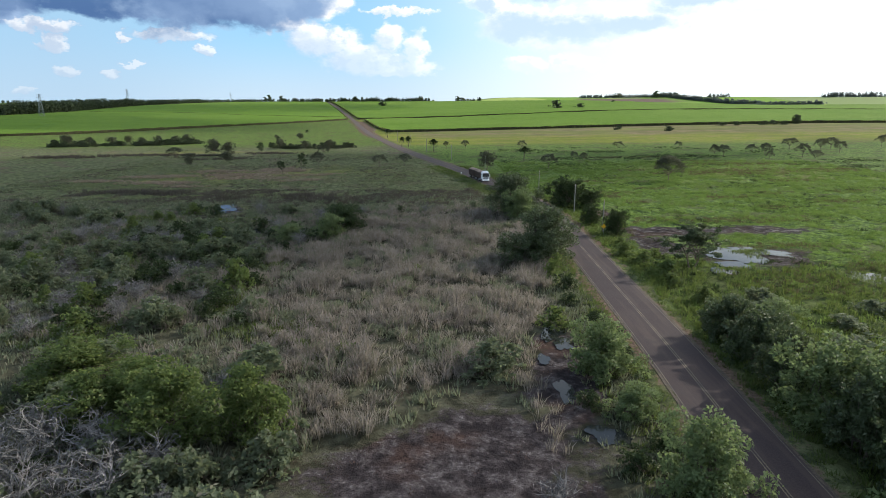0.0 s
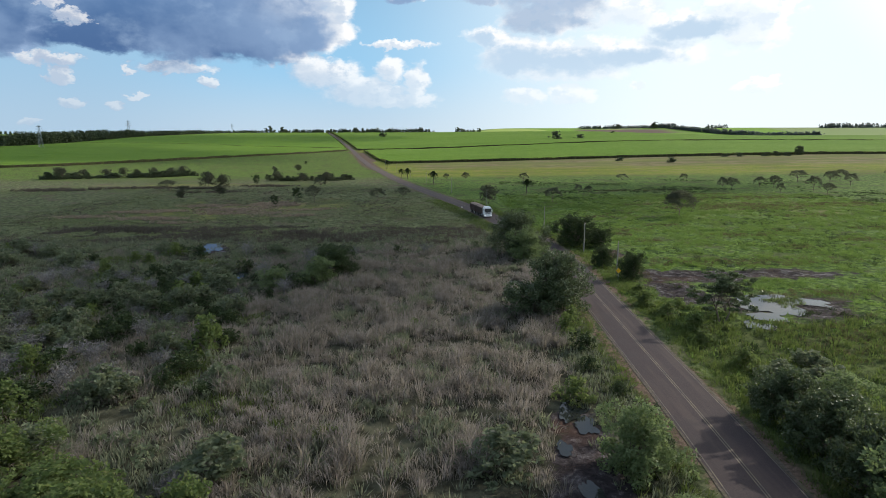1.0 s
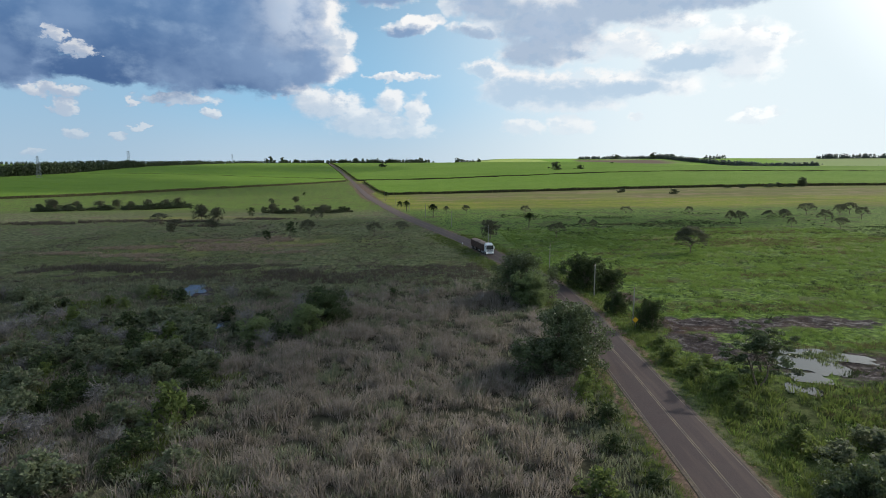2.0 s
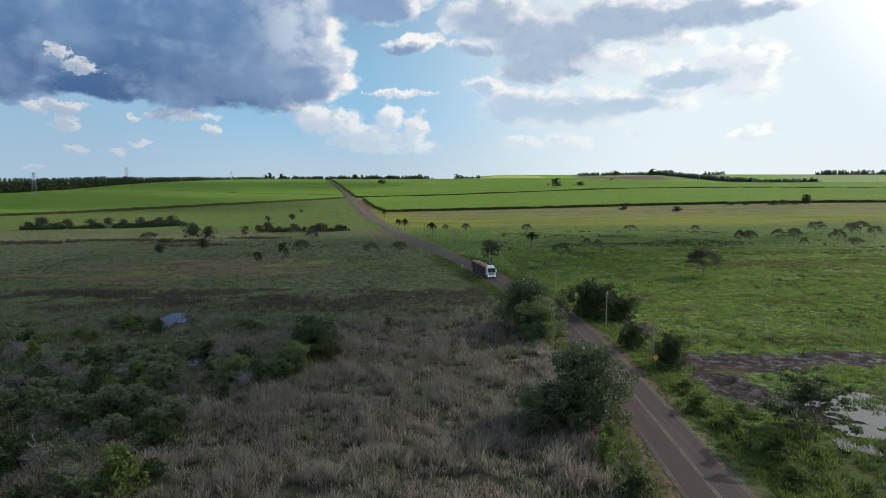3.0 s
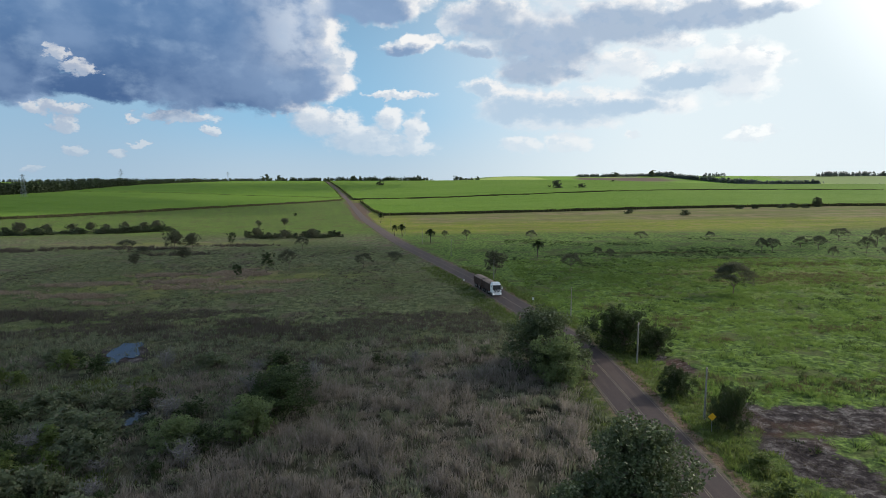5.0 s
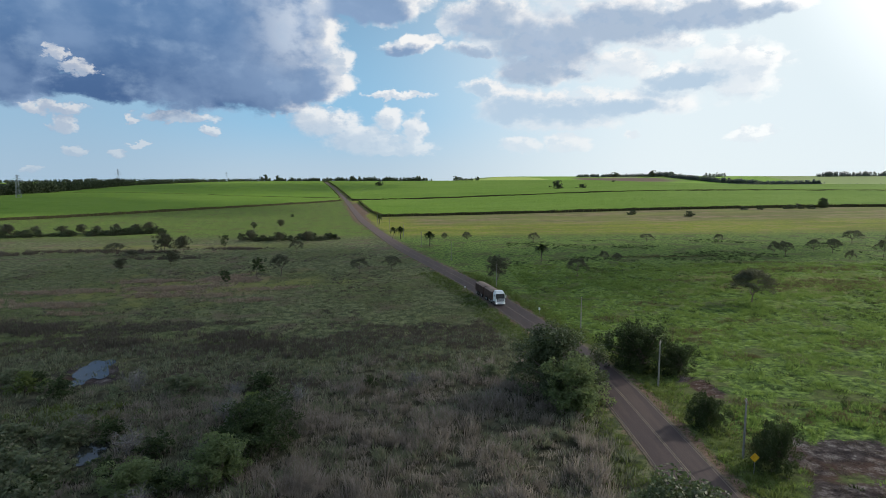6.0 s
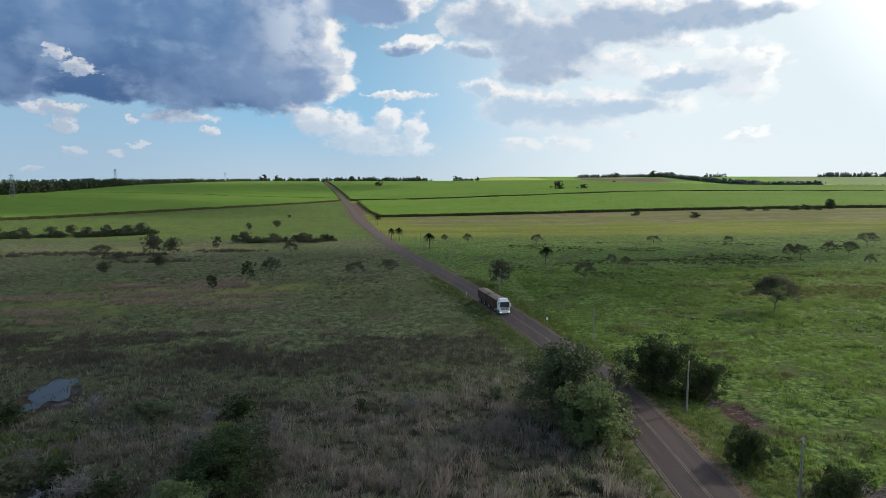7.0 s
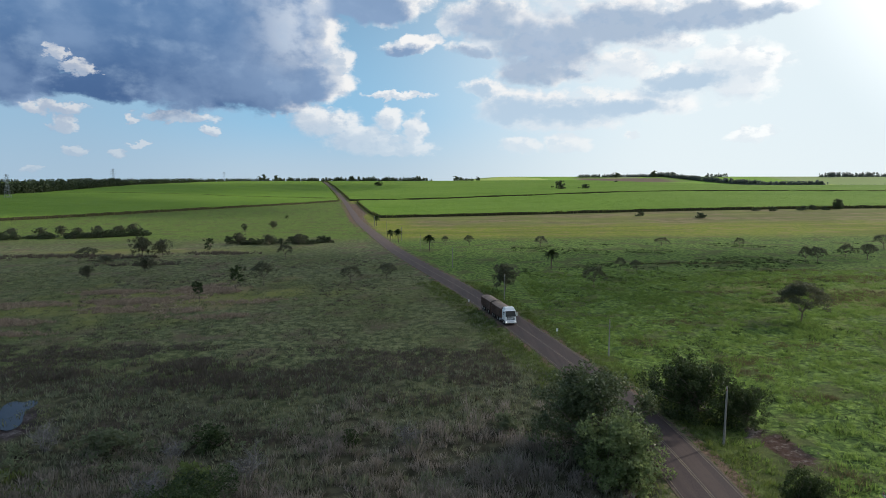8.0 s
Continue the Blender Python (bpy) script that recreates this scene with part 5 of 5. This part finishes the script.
def streaks(x, y):
    spots = [blob(x, y, a, b, c, d, e, 0.45) for a, b, c, d, e in ((-67, 249, 9, 10, 20), (-78, 233, 14, 6, 5), (-76, 222, 9, 3.5, 10), (-107, 228, 14, 4, 5), (-99, 209, 13, 3.5, 0), (-64, 221, 8, 3, 0),
                                                                   (-52, 214, 9, 2.5, 8), (-90, 246, 12, 3, 6), (-122, 214, 12, 3, 0), (-48, 232, 10, 2.5, 12), (-84, 199, 9, 2, 0))]
    return np.clip(np.maximum.reduce(spots) * 2.5, 0, 1) * (0.25 + 0.75 * smooth(mottle(0.4 * x, y, 4), -0.3, 0.3))


x, y = scatter(rng, 80000, -140, -30, 190, 275, streaks)
tufts("dry_grass", "streaks of dry pinkish grass across the pasture", rng, x, y, 9, 0.8, 1.3, 0.085, DRY, "grass", 0.6)
x, y = scatter(rng, 16000, -125, 12, 146, 190, lambda x, y: smooth(mottle(0.6 * x + 9, y, 10), 0.15, 0.5) * dry_land(x, y) * off_road(x, y, 9) * (x < road_x(y)))
tufts("brown_weeds", "low brown weeds along the marsh margin", rng, x, y, 10, 0.65, 1.5, 0.06, WEED, "weeds", 0.6)


def thickets(x, y):
    spots = [blob(x, y, a, b, c, d, e, 0.5) for a, b, c, d, e in ((-34, 170, 13, 6, 0), (-42, 176, 9, 4, 0), (-22, 164, 9, 4, 10), (-83, 182, 10, 5, 0), (-100, 186, 14, 4, 0), (-60, 172, 8, 3, 0), (-4, 160, 8, 3, 0),
                                                                   (-160, 332, 26, 6, -4), (-112, 304, 14, 4, 0), (-200, 322, 22, 7, 0), (-96, 340, 16, 4, 0), (-128, 328, 12, 4, 0))]
    return np.clip(np.maximum.reduce(spots) * 2.5, 0, 1) * (0.35 + 0.65 * smooth(mottle(x, y, 6), -0.4, 0.2))


x, y = scatter(rng, 60000, -225, 8, 152, 350, thickets)
tufts("brown_thicket", "thickets of leafless brown weeds in the pasture", rng, x, y, 11, 1.35, 1.6, 0.05 + 0.0002 * np.repeat(y, 11), WEED, "weeds", 0.5)


x, y = scatter(rng, 5200, 44, 70, 80, 114, lambda x, y: (1 - dry_land(x, y)) * smooth(mottle(x, y, 5.0), 0.05, 0.35))
tufts("pond_weeds", "green rushes and floating weeds in the shallow pond", rng, x, y, 10, 0.5, 1.1, 0.06, GRASS_TALL, "weeds", 0.6)


x, y = scatter(rng, 16000, 28, 200, 80, 370, lambda x, y: zones(x, y)["lush"] * dry_land(x, y) * off_road(x, y, 7) * smooth(mottle(x + 5, y, 16), 0.0, 0.7))
tufts("meadow_weeds", "dark green weed clumps dotted over the meadow", rng, x, y, 13, 0.55 * rng.uniform(0.6, 1.5, len(x)), 1.7, 0.09, LEAF_DARK, "weeds", 0.7)
x, y = scatter(rng, 6000, -140, 16, 165, 320, lambda x, y: (x < road_x(y) - 7) * smooth(mottle(x - 25, y, 18), 0.0, 0.7))
tufts("pasture_weeds", "dark weed clumps dotted over the dry pasture", rng, x, y, 12, 0.5 * rng.uniform(0.6, 1.5, len(x)), 1.6, 0.09, WEED, "weeds", 0.7)


def rush_keep(x, y):
    spots = [blob(x, y, a, b, c, d, 0, 0.45) for a, b, c, d in ((112, 232, 30, 12), (128, 262, 26, 7), (150, 236, 20, 8), (62, 134, 26, 4), (52, 160, 5, 2.5), (66, 186, 7, 3), (95, 176, 6, 3),
                                                                (84, 150, 5, 3), (120, 178, 6, 4), (60, 214, 6, 3), (92, 300, 22, 3), (120, 280, 12, 3), (70, 92, 10, 5), (56, 84, 6, 9), (48, 84, 5, 8), (62, 108, 10, 3), (37, 128, 4, 9), (40, 137, 5, 3), (45, 172, 9, 4), (52, 178, 7, 3), (38, 190, 6, 3), (80, 168, 9, 3), (105, 160, 8, 3), (120, 205, 14, 4), (72, 240, 9, 2.5), (95, 255, 12, 3), (50, 205, 8, 3))]
    return np.clip(np.maximum.reduce(spots) * 2.2, 0, 1) * (0.2 + 0.8 * dry_land(x, y))


x, y = scatter(rng, 42000, 34, 185, 70, 310, rush_keep)
tufts("brown_rushes", "brown rushes and dead weeds in damp meadow hollows", rng, x, y, 14, 0.6, 1.6, 0.06, RUSH, "rushes", 0.6)


def low_scrub():
    rng = np.random.RandomState(83)
    x, y = scatter(rng, 1300, -112, -8, 34, 152, lambda x, y: zones(x, y)["marsh"] * (1 - in_reeds(x, y)) * (1 - mud_at(x, y)) * dry_land(x, y) * (0.35 + 0.65 * smooth(ripple(x, y, 20), -0.5, 0.3)))
    k = len(x)
    w, h = rng.uniform(0.7, 1.9, k), rng.uniform(0.6, 1.8, k)
    c = np.stack([x, y, 0 * x], -1)[:, None] + rng.normal(0, 0.5, (k, 4, 3)) * w[:, None, None]
    c[..., 2] = ground_z(c[..., 0], c[..., 1]) + h[:, None] * rng.uniform(0.25, 0.85, (k, 4))
    soup = Soup()
    for i in range(k):
        leaves(soup, rng, clump_points(rng, c[i], np.full(4, w[i] * 0.42), 80, 0.8), 0.22)
    tagged(new("low_scrub", soup.mesh("low_scrub", LEAF_SCRUB)), "tangled low grey-green scrub covering the marsh edge", "scrub", kind="stuff")


low_scrub()

_s = random.Random(9)
_done = [(ob.location.x, ob.location.y) for ob, _ in PLACED]
_count = 0
for _ in range(6000):
    x, y = _s.uniform(-105, 14), _s.uniform(32, 150)
    X, Y = np.array(x), np.array(y)
    if _s.random() > float(zones(X, Y)["marsh"]) * (1 - 0.985 * float(in_reeds(X, Y))) * (1 - float(mud_at(X, Y))) * float(dry_land(X, Y)) * (0.2 + 0.8 * float(smooth(ripple(X, Y, 20), -0.4, 0.3))):
        continue
    if min(math.hypot(x - a, y - b) for a, b in _done) < 2.9 or x > float(road_x(Y)) - 8:
        continue
    _done.append((x, y))
    _count += 1
    kind = _s.choice(["scrub_a"] * 5 + ["scrub_b"] * 2 + ["scrub_c"] * 2 + ["bare"] * 5)
    s = _s.uniform(0.7, 1.45) * (1.0 if kind == "bare" else 1.0)
    stand(kind, x, y, s * (0.8 if kind == "bare" else 1.0), None, _s.uniform(0.7, 1.0) * (1.15 if kind == "bare" else 1.0), "", "marsh shrubs" if kind != "bare" else "leafless shrubs")
    if _count >= 190:
        break
_count = 0
for _ in range(4000):
    x, y = _s.uniform(-78, -24), _s.uniform(68, 116)
    X, Y = np.array(x), np.array(y)
    if _s.random() > (1 - 0.99 * float(in_reeds(X, Y))) * float(dry_land(X, Y)) or min(math.hypot(x - a, y - b) for a, b in _done) < 2.3:
        continue
    _done.append((x, y))
    _count += 1
    kind = _s.choice(["scrub_a"] * 5 + ["scrub_b"] * 3 + ["bare"] * 3)
    stand(kind, x, y, _s.uniform(0.75, 1.25) * (0.8 if kind == "bare" else 1.0), None, _s.uniform(0.8, 1.1) * (1.15 if kind == "bare" else 1.0), "", "marsh shrubs" if kind != "bare" else "leafless shrubs")
    if _count >= 105:
        break
for x, y, s in ((-30.8, 42.5, 1.4), (-29.5, 38.5, 1.4), (-24.6, 38.5, 1.3), (-34.0, 40.0, 1.3), (-21.0, 38.0, 1.2), (-27.0, 41.0, 1.3), (-32.0, 36.5, 1.3), (-37.5, 42.0, 1.2), (-26.5, 36.0, 1.3), (-23.0, 35.0, 1.2), (-28.0, 33.5, 1.3)):
    stand("bare", x, y, s, None, 1.0, "", "leafless shrubs")


# ---- roadside things ----
def make_pole(x, y, height=6.9):
    thing = new("utility_pole")
    tagged(thing, "weathered grey concrete utility pole beside the road", "utility pole", "utility poles along the road")
    bm = rod(bmesh.new(), (0, 0, -0.4), (0, 0, height), 0.14, 0.085, 12)
    part("shaft", bm, CONCRETE, thing)
    part("crossarm", box(bmesh.new(), -0.65, -0.05, height - 0.42, 0.65, 0.05, height - 0.30), CONCRETE, thing, "short concrete crossarm", 0.01)
    for sx in (-0.55, 0.55):
        bm = bmesh.new()
        for k, (r, z) in enumerate(((0.05, 0.0), (0.07, 0.07), (0.05, 0.13))):
            rod(bm, (sx, 0, height - 0.30 + z), (sx, 0, height - 0.24 + z), r, r * 0.8, 8)
        part("insulator", bm, CERAMIC, thing, "brown ceramic insulator")
    thing.matrix_basis = pose(x, y, gz(x, y), 0.6, -0.5, 60)
    return thing


first_pole = make_pole(32.1, 145.2)
for x, y, s in ((33.0, 122.0, 0.97), (29.0, 181.0, 0.95), (16.2, 230.5, 1.0), (4.3, 292.0, 1.05), (-9.0, 345.0, 1.05), (-20.5, 396.0, 1.05), (-33.0, 450.0, 1.1), (-47.0, 510.0, 1.1), (-64.0, 580.0, 1.1)):
    copy_thing(first_pole, pose(x, y, gz(x, y), 0.5, 0.7, 75) @ Matrix.Diagonal((1, 1, s, 1)))


def make_sign(x, y, turn, label, mat, w, h, foot, square=False):
    thing = new("road_sign")
    tagged(thing, label, "road sign")
    part("post", rod(bmesh.new(), (0, 0.04, -0.3), (0, 0.04, foot + h * 0.7), 0.035, None, 8), STEEL, thing, "thin steel post")
    bm = box(bmesh.new(), -w / 2, -0.012, -h / 2, w / 2, 0.012, h / 2)
    if not square:
        bmesh.ops.rotate(bm, verts=bm.verts, matrix=Matrix.Rotation(radians(45), 3, "Y"))
    bmesh.ops.translate(bm, verts=bm.verts, vec=(0, 0, foot + h / 2))
    part("plate", bm, mat, thing, "", 0.006)
    thing.matrix_basis = pose(x, y, gz(x, y), 0, 0, turn)


make_sign(32.2, 118.2, 0, "yellow diamond warning sign on the road verge", SIGN_BACK, 0.7, 0.7, 1.5)
make_sign(22.6, 194.0, 0, "small white marker plate on the road verge", WHITE_PAINT, 0.4, 0.6, 0.9, True)
make_sign(7.0, 226.0, 0, "small white marker plate on the road verge", WHITE_PAINT, 0.3, 0.5, 0.5, True)


def make_tower(x, y, height):
    thing = new("power_pylon")
    tagged(thing, "distant grey steel lattice power pylon behind the trees", "pylon", "power pylons")
    b, t = height * 0.10, height * 0.02
    for sx in (-1, 1):
        for sy in (-1, 1):
            part("leg", rod(bmesh.new(), (sx * b, sy * b, -1), (sx * t, sy * t, height), 0.22, 0.14, 4), STEEL, thing)
    for k in range(7):
        u0, u1 = k / 7, (k + 1) / 7
        r0, r1 = b + (t - b) * u0, b + (t - b) * u1
        bm = bmesh.new()
        for sy in (-1, 1):
            rod(bm, (-r0, sy * r0, height * u0), (r1, sy * r1, height * u1), 0.10, None, 4)
            rod(bm, (r0, sy * r0, height * u0), (-r1, sy * r1, height * u1), 0.10, None, 4)
        part("brace", bm, STEEL, thing)
    for q, w in ((0.72, 0.17), (0.84, 0.14), (0.95, 0.10)):
        bm = bmesh.new()
        rod(bm, (-height * w, 0, height * q), (height * w, 0, height * q), 0.16, None, 4)
        rod(bm, (-height * w, 0, height * q), (0, 0, height * (q + 0.05)), 0.10, None, 4)
        rod(bm, (height * w, 0, height * q), (0, 0, height * (q + 0.05)), 0.10, None, 4)
        part("crossarm", bm, STEEL, thing)
    thing.matrix_basis = pose(x, y, gz(x, y), 0, 0, 20)


make_tower(-572, 882, 33)
make_tower(-695, 1372, 38)
make_tower(-640, 1880, 30)


# ---- truck ----
def make_truck(x, y, turn):
    """A tractor and two short open trailers; its front looks along -y."""
    T = new("lorry")
    tagged(T, "white-cabbed lorry pulling two dusty covered trailers on the road", "truck")
    # cab
    bm = box(bmesh.new(), -1.22, 0.0, 0.95, 1.22, 2.1, 3.05)
    for v in bm.verts:
        if v.co.z > 3 and v.co.y < 0.1:
            v.co.y += 0.28
    cab = part("cab", bm, WHITE_PAINT, T, "white cab", 0.10)
    bm = box(bmesh.new(), -1.1, 0.45, 3.04, 1.1, 2.0, 3.62)
    for v in bm.verts:
        if v.co.z > 3.5:
            v.co.x *= 0.85
            v.co.y += 0.35 if v.co.y < 1 else -0.1
    part("roof_fairing", bm, WHITE_PAINT, cab, "rounded white roof fairing", 0.10)
    bm = bmesh.new()
    vs = [bm.verts.new(c) for c in ((-1.12, 0.045, 1.80), (1.12, 0.045, 1.80), (1.06, 0.20, 2.82), (-1.06, 0.20, 2.82))]
    bm.faces.new(vs)
    bmesh.ops.solidify(bm, geom=bm.faces[:], thickness=0.03)
    part("windscreen", bm, GLASS, cab, "dark windscreen")
    part("visor", box(bmesh.new(), -1.1, 0.02, 2.84, 1.1, 0.26, 2.98), CAB_GREY, cab, "dark sun visor", 0.02)
    part("grille", box(bmesh.new(), -0.85, -0.03, 1.15, 0.85, 0.05, 1.75), CAB_GREY, cab, "dark slotted grille", 0.02)
    for z in (1.27, 1.42, 1.57):
        part("slat", box(bmesh.new(), -0.8, -0.055, z, 0.8, -0.02, z + 0.05), WHITE_PAINT, cab)
    part("bumper", box(bmesh.new(), -1.22, -0.12, 0.45, 1.22, 0.3, 0.93), WHITE_PAINT, T, "white front bumper", 0.05)
    for sx in (-1, 1):
        part("headlight", box(bmesh.new(), sx * 0.95 - 0.13, -0.15, 0.64, sx * 0.95 + 0.13, -0.10, 0.78), LAMP, T, "lit headlight", 0.02)
        part("side_window", box(bmesh.new(), sx * 1.222 - 0.012, 0.45, 1.95, sx * 1.222 + 0.012, 1.3, 2.7), GLASS, cab, "dark side window")
        part("mirror", box(bmesh.new(), sx * 1.42 - 0.09, 0.12, 1.85, sx * 1.42 + 0.09, 0.26, 2.6), WHITE_PAINT, cab, "tall wing mirror", 0.03)
        part("mirror_arm", rod(bmesh.new(), (sx * 1.2, 0.3, 2.5), (sx * 1.4, 0.2, 2.5), 0.03, None, 6), CAB_GREY, cab)
    part("chassis", box(bmesh.new(), -0.5, 0.3, 0.55, 0.5, 17.5, 0.95), CHASSIS, T, "dark chassis rails", 0.02)
    part("fuel_tank", rod(bmesh.new(), (-1.0, 2.4, 0.75), (-1.0, 3.6, 0.75), 0.32, None, 14), STEEL, T, "dull steel fuel tank")

    def trailer(y0, y1):
        bm = box(bmesh.new(), -1.28, y0, 1.05, 1.28, y1, 2.85)
        body = part("trailer", bm, SHADED_SIDE, T, "dusty brown trailer body, coloured darker for its shadowed side", 0.03)
        for k in range(9):
            yy = y0 + (y1 - y0) * k / 8
            for sx in (-1, 1):
                # ribs take the dark chassis colour to match the shaded sides
                part("side_rib", box(bmesh.new(), sx * 1.31 - 0.035, yy - 0.05, 1.0, sx * 1.31 + 0.035, yy + 0.05, 2.88), CHASSIS, body)
        part("top_rail", box(bmesh.new(), -1.34, y0 - 0.03, 2.86, 1.34, y1 + 0.03, 2.95), CHASSIS, body, "", 0.01)
        g = np.array([[(-1.25 + 2.5 * i / 10, y0 + (y1 - y0) * j / 14) for i in range(11)] for j in range(15)])
        zz = 2.97 + 0.34 * (1 - (g[..., 0] / 1.3)**2) + 0.06 * ripple(g[..., 0], g[..., 1], 1.4)
        v = np.concatenate([g, zz[..., None]], -1).reshape(-1, 3)
        i, j = np.meshgrid(np.arange(14), np.arange(10), indexing="ij")
        f = np.stack([i * 11 + j, i * 11 + j + 1, (i + 1) * 11 + j + 1, (i + 1) * 11 + j], -1).reshape(-1, 4)
        mesh_part("tarpaulin", v, f, TARP, body, "sagging faded tarpaulin cover", True)

    trailer(2.9, 9.6)
    trailer(10.4, 17.6)

    def wheel(x, yy):
        bm = rod(bmesh.new(), (x - 0.15, yy, 0.52), (x + 0.15, yy, 0.52), 0.52, None, 22)
        bmesh.ops.bevel(bm, geom=[e for e in bm.edges if abs(e.verts[0].co.x - e.verts[1].co.x) < 0.01], offset=0.05, segments=2, affect="EDGES")
        w = part("wheel", bm, RUBBER, T, "black tyre")
        part("rim", rod(bmesh.new(), (x - 0.165, yy, 0.52), (x + 0.165, yy, 0.52), 0.29, None, 14), RIM, w, "steel rim")
    for yy in (1.1, 3.9, 5.1, 7.6, 8.8, 12.0, 15.4, 16.6):
        for sx in (-1.08, 1.08):
            wheel(sx, yy)
    T.matrix_basis = pose(x, y, float(ground_z(road_x(y), y)) + 0.075, 0, 0, turn)


make_truck(14.6, 202.6, 12.2)


# ---- an unseen cloud, added to shade parts of the valley ----
def make_shade_cloud():
    m, n = material("cloud_vapour")
    white = n.add("ShaderNodeBsdfDiffuse", Color=n.mix(n.noise(where(n), 0.02, 4.0), (0.7, 0.7, 0.7), (0.85, 0.85, 0.85)))
    n.add("ShaderNodeOutputMaterial", Surface=n.add("ShaderNodeMixShader", i0=0.80, i1=white, i2=n.add("ShaderNodeBsdfTransparent")))
    soup = Soup()
    rise = 1400.0
    off = SUN * (rise / SUN.z)
    rng = np.random.RandomState(17)
    # ground patches to be darkened, each with added puffs sunward of it
    for cx, cy, rx, ry in ((-85, 155, 70, 62), (-78, 230, 70, 72), (-150, 255, 110, 72), (-25, 305, 75, 58), (80, 320, 100, 44), (46, 238, 34, 44), (-22, 180, 30, 56), (-100, 216, 58, 44), (-190, 175, 90, 75), (-32, 114, 38, 30), (-520, 800, 330, 190), (-420, 740, 260, 150), (-650, 1250, 420, 330), (-330, 1450, 200, 220)):
        for _ in range(5):
            a = rng.uniform(0, 6.28)
            ax, ay = cx + 0.35 * rx * np.cos(a), cy + 0.35 * ry * np.sin(a)
            th, ph = np.meshgrid(np.linspace(0, 2 * np.pi, 28, endpoint=False), np.linspace(-1.5, 1.5, 12))
            d = np.stack([np.cos(ph) * np.cos(th), np.cos(ph) * np.sin(th), np.sin(ph)], -1)
            s = 0.72 * (1 + 0.22 * ripple(d[..., 0] * 50 + cx, d[..., 1] * 50 + cy + d[..., 2] * 40, 38))
            v = d * s[..., None] * np.array([rx, ry, 14]) + np.array([ax + off.x, ay + off.y, rise + rng.uniform(-8, 8)])
            i, j = np.meshgrid(np.arange(11), np.arange(28), indexing="ij")
            f = np.stack([i * 28 + j, i * 28 + (j + 1) % 28, (i + 1) * 28 + (j + 1) % 28, (i + 1) * 28 + j], -1).reshape(-1, 4)
            soup.add(v.reshape(-1, 3), f)
    ob = new("cloud", soup.mesh("cloud", m, True))
    tagged(ob, "unseen grey-white cumulus cloud added to shade parts of the valley", "cloud", kind="stuff")


make_shade_cloud()
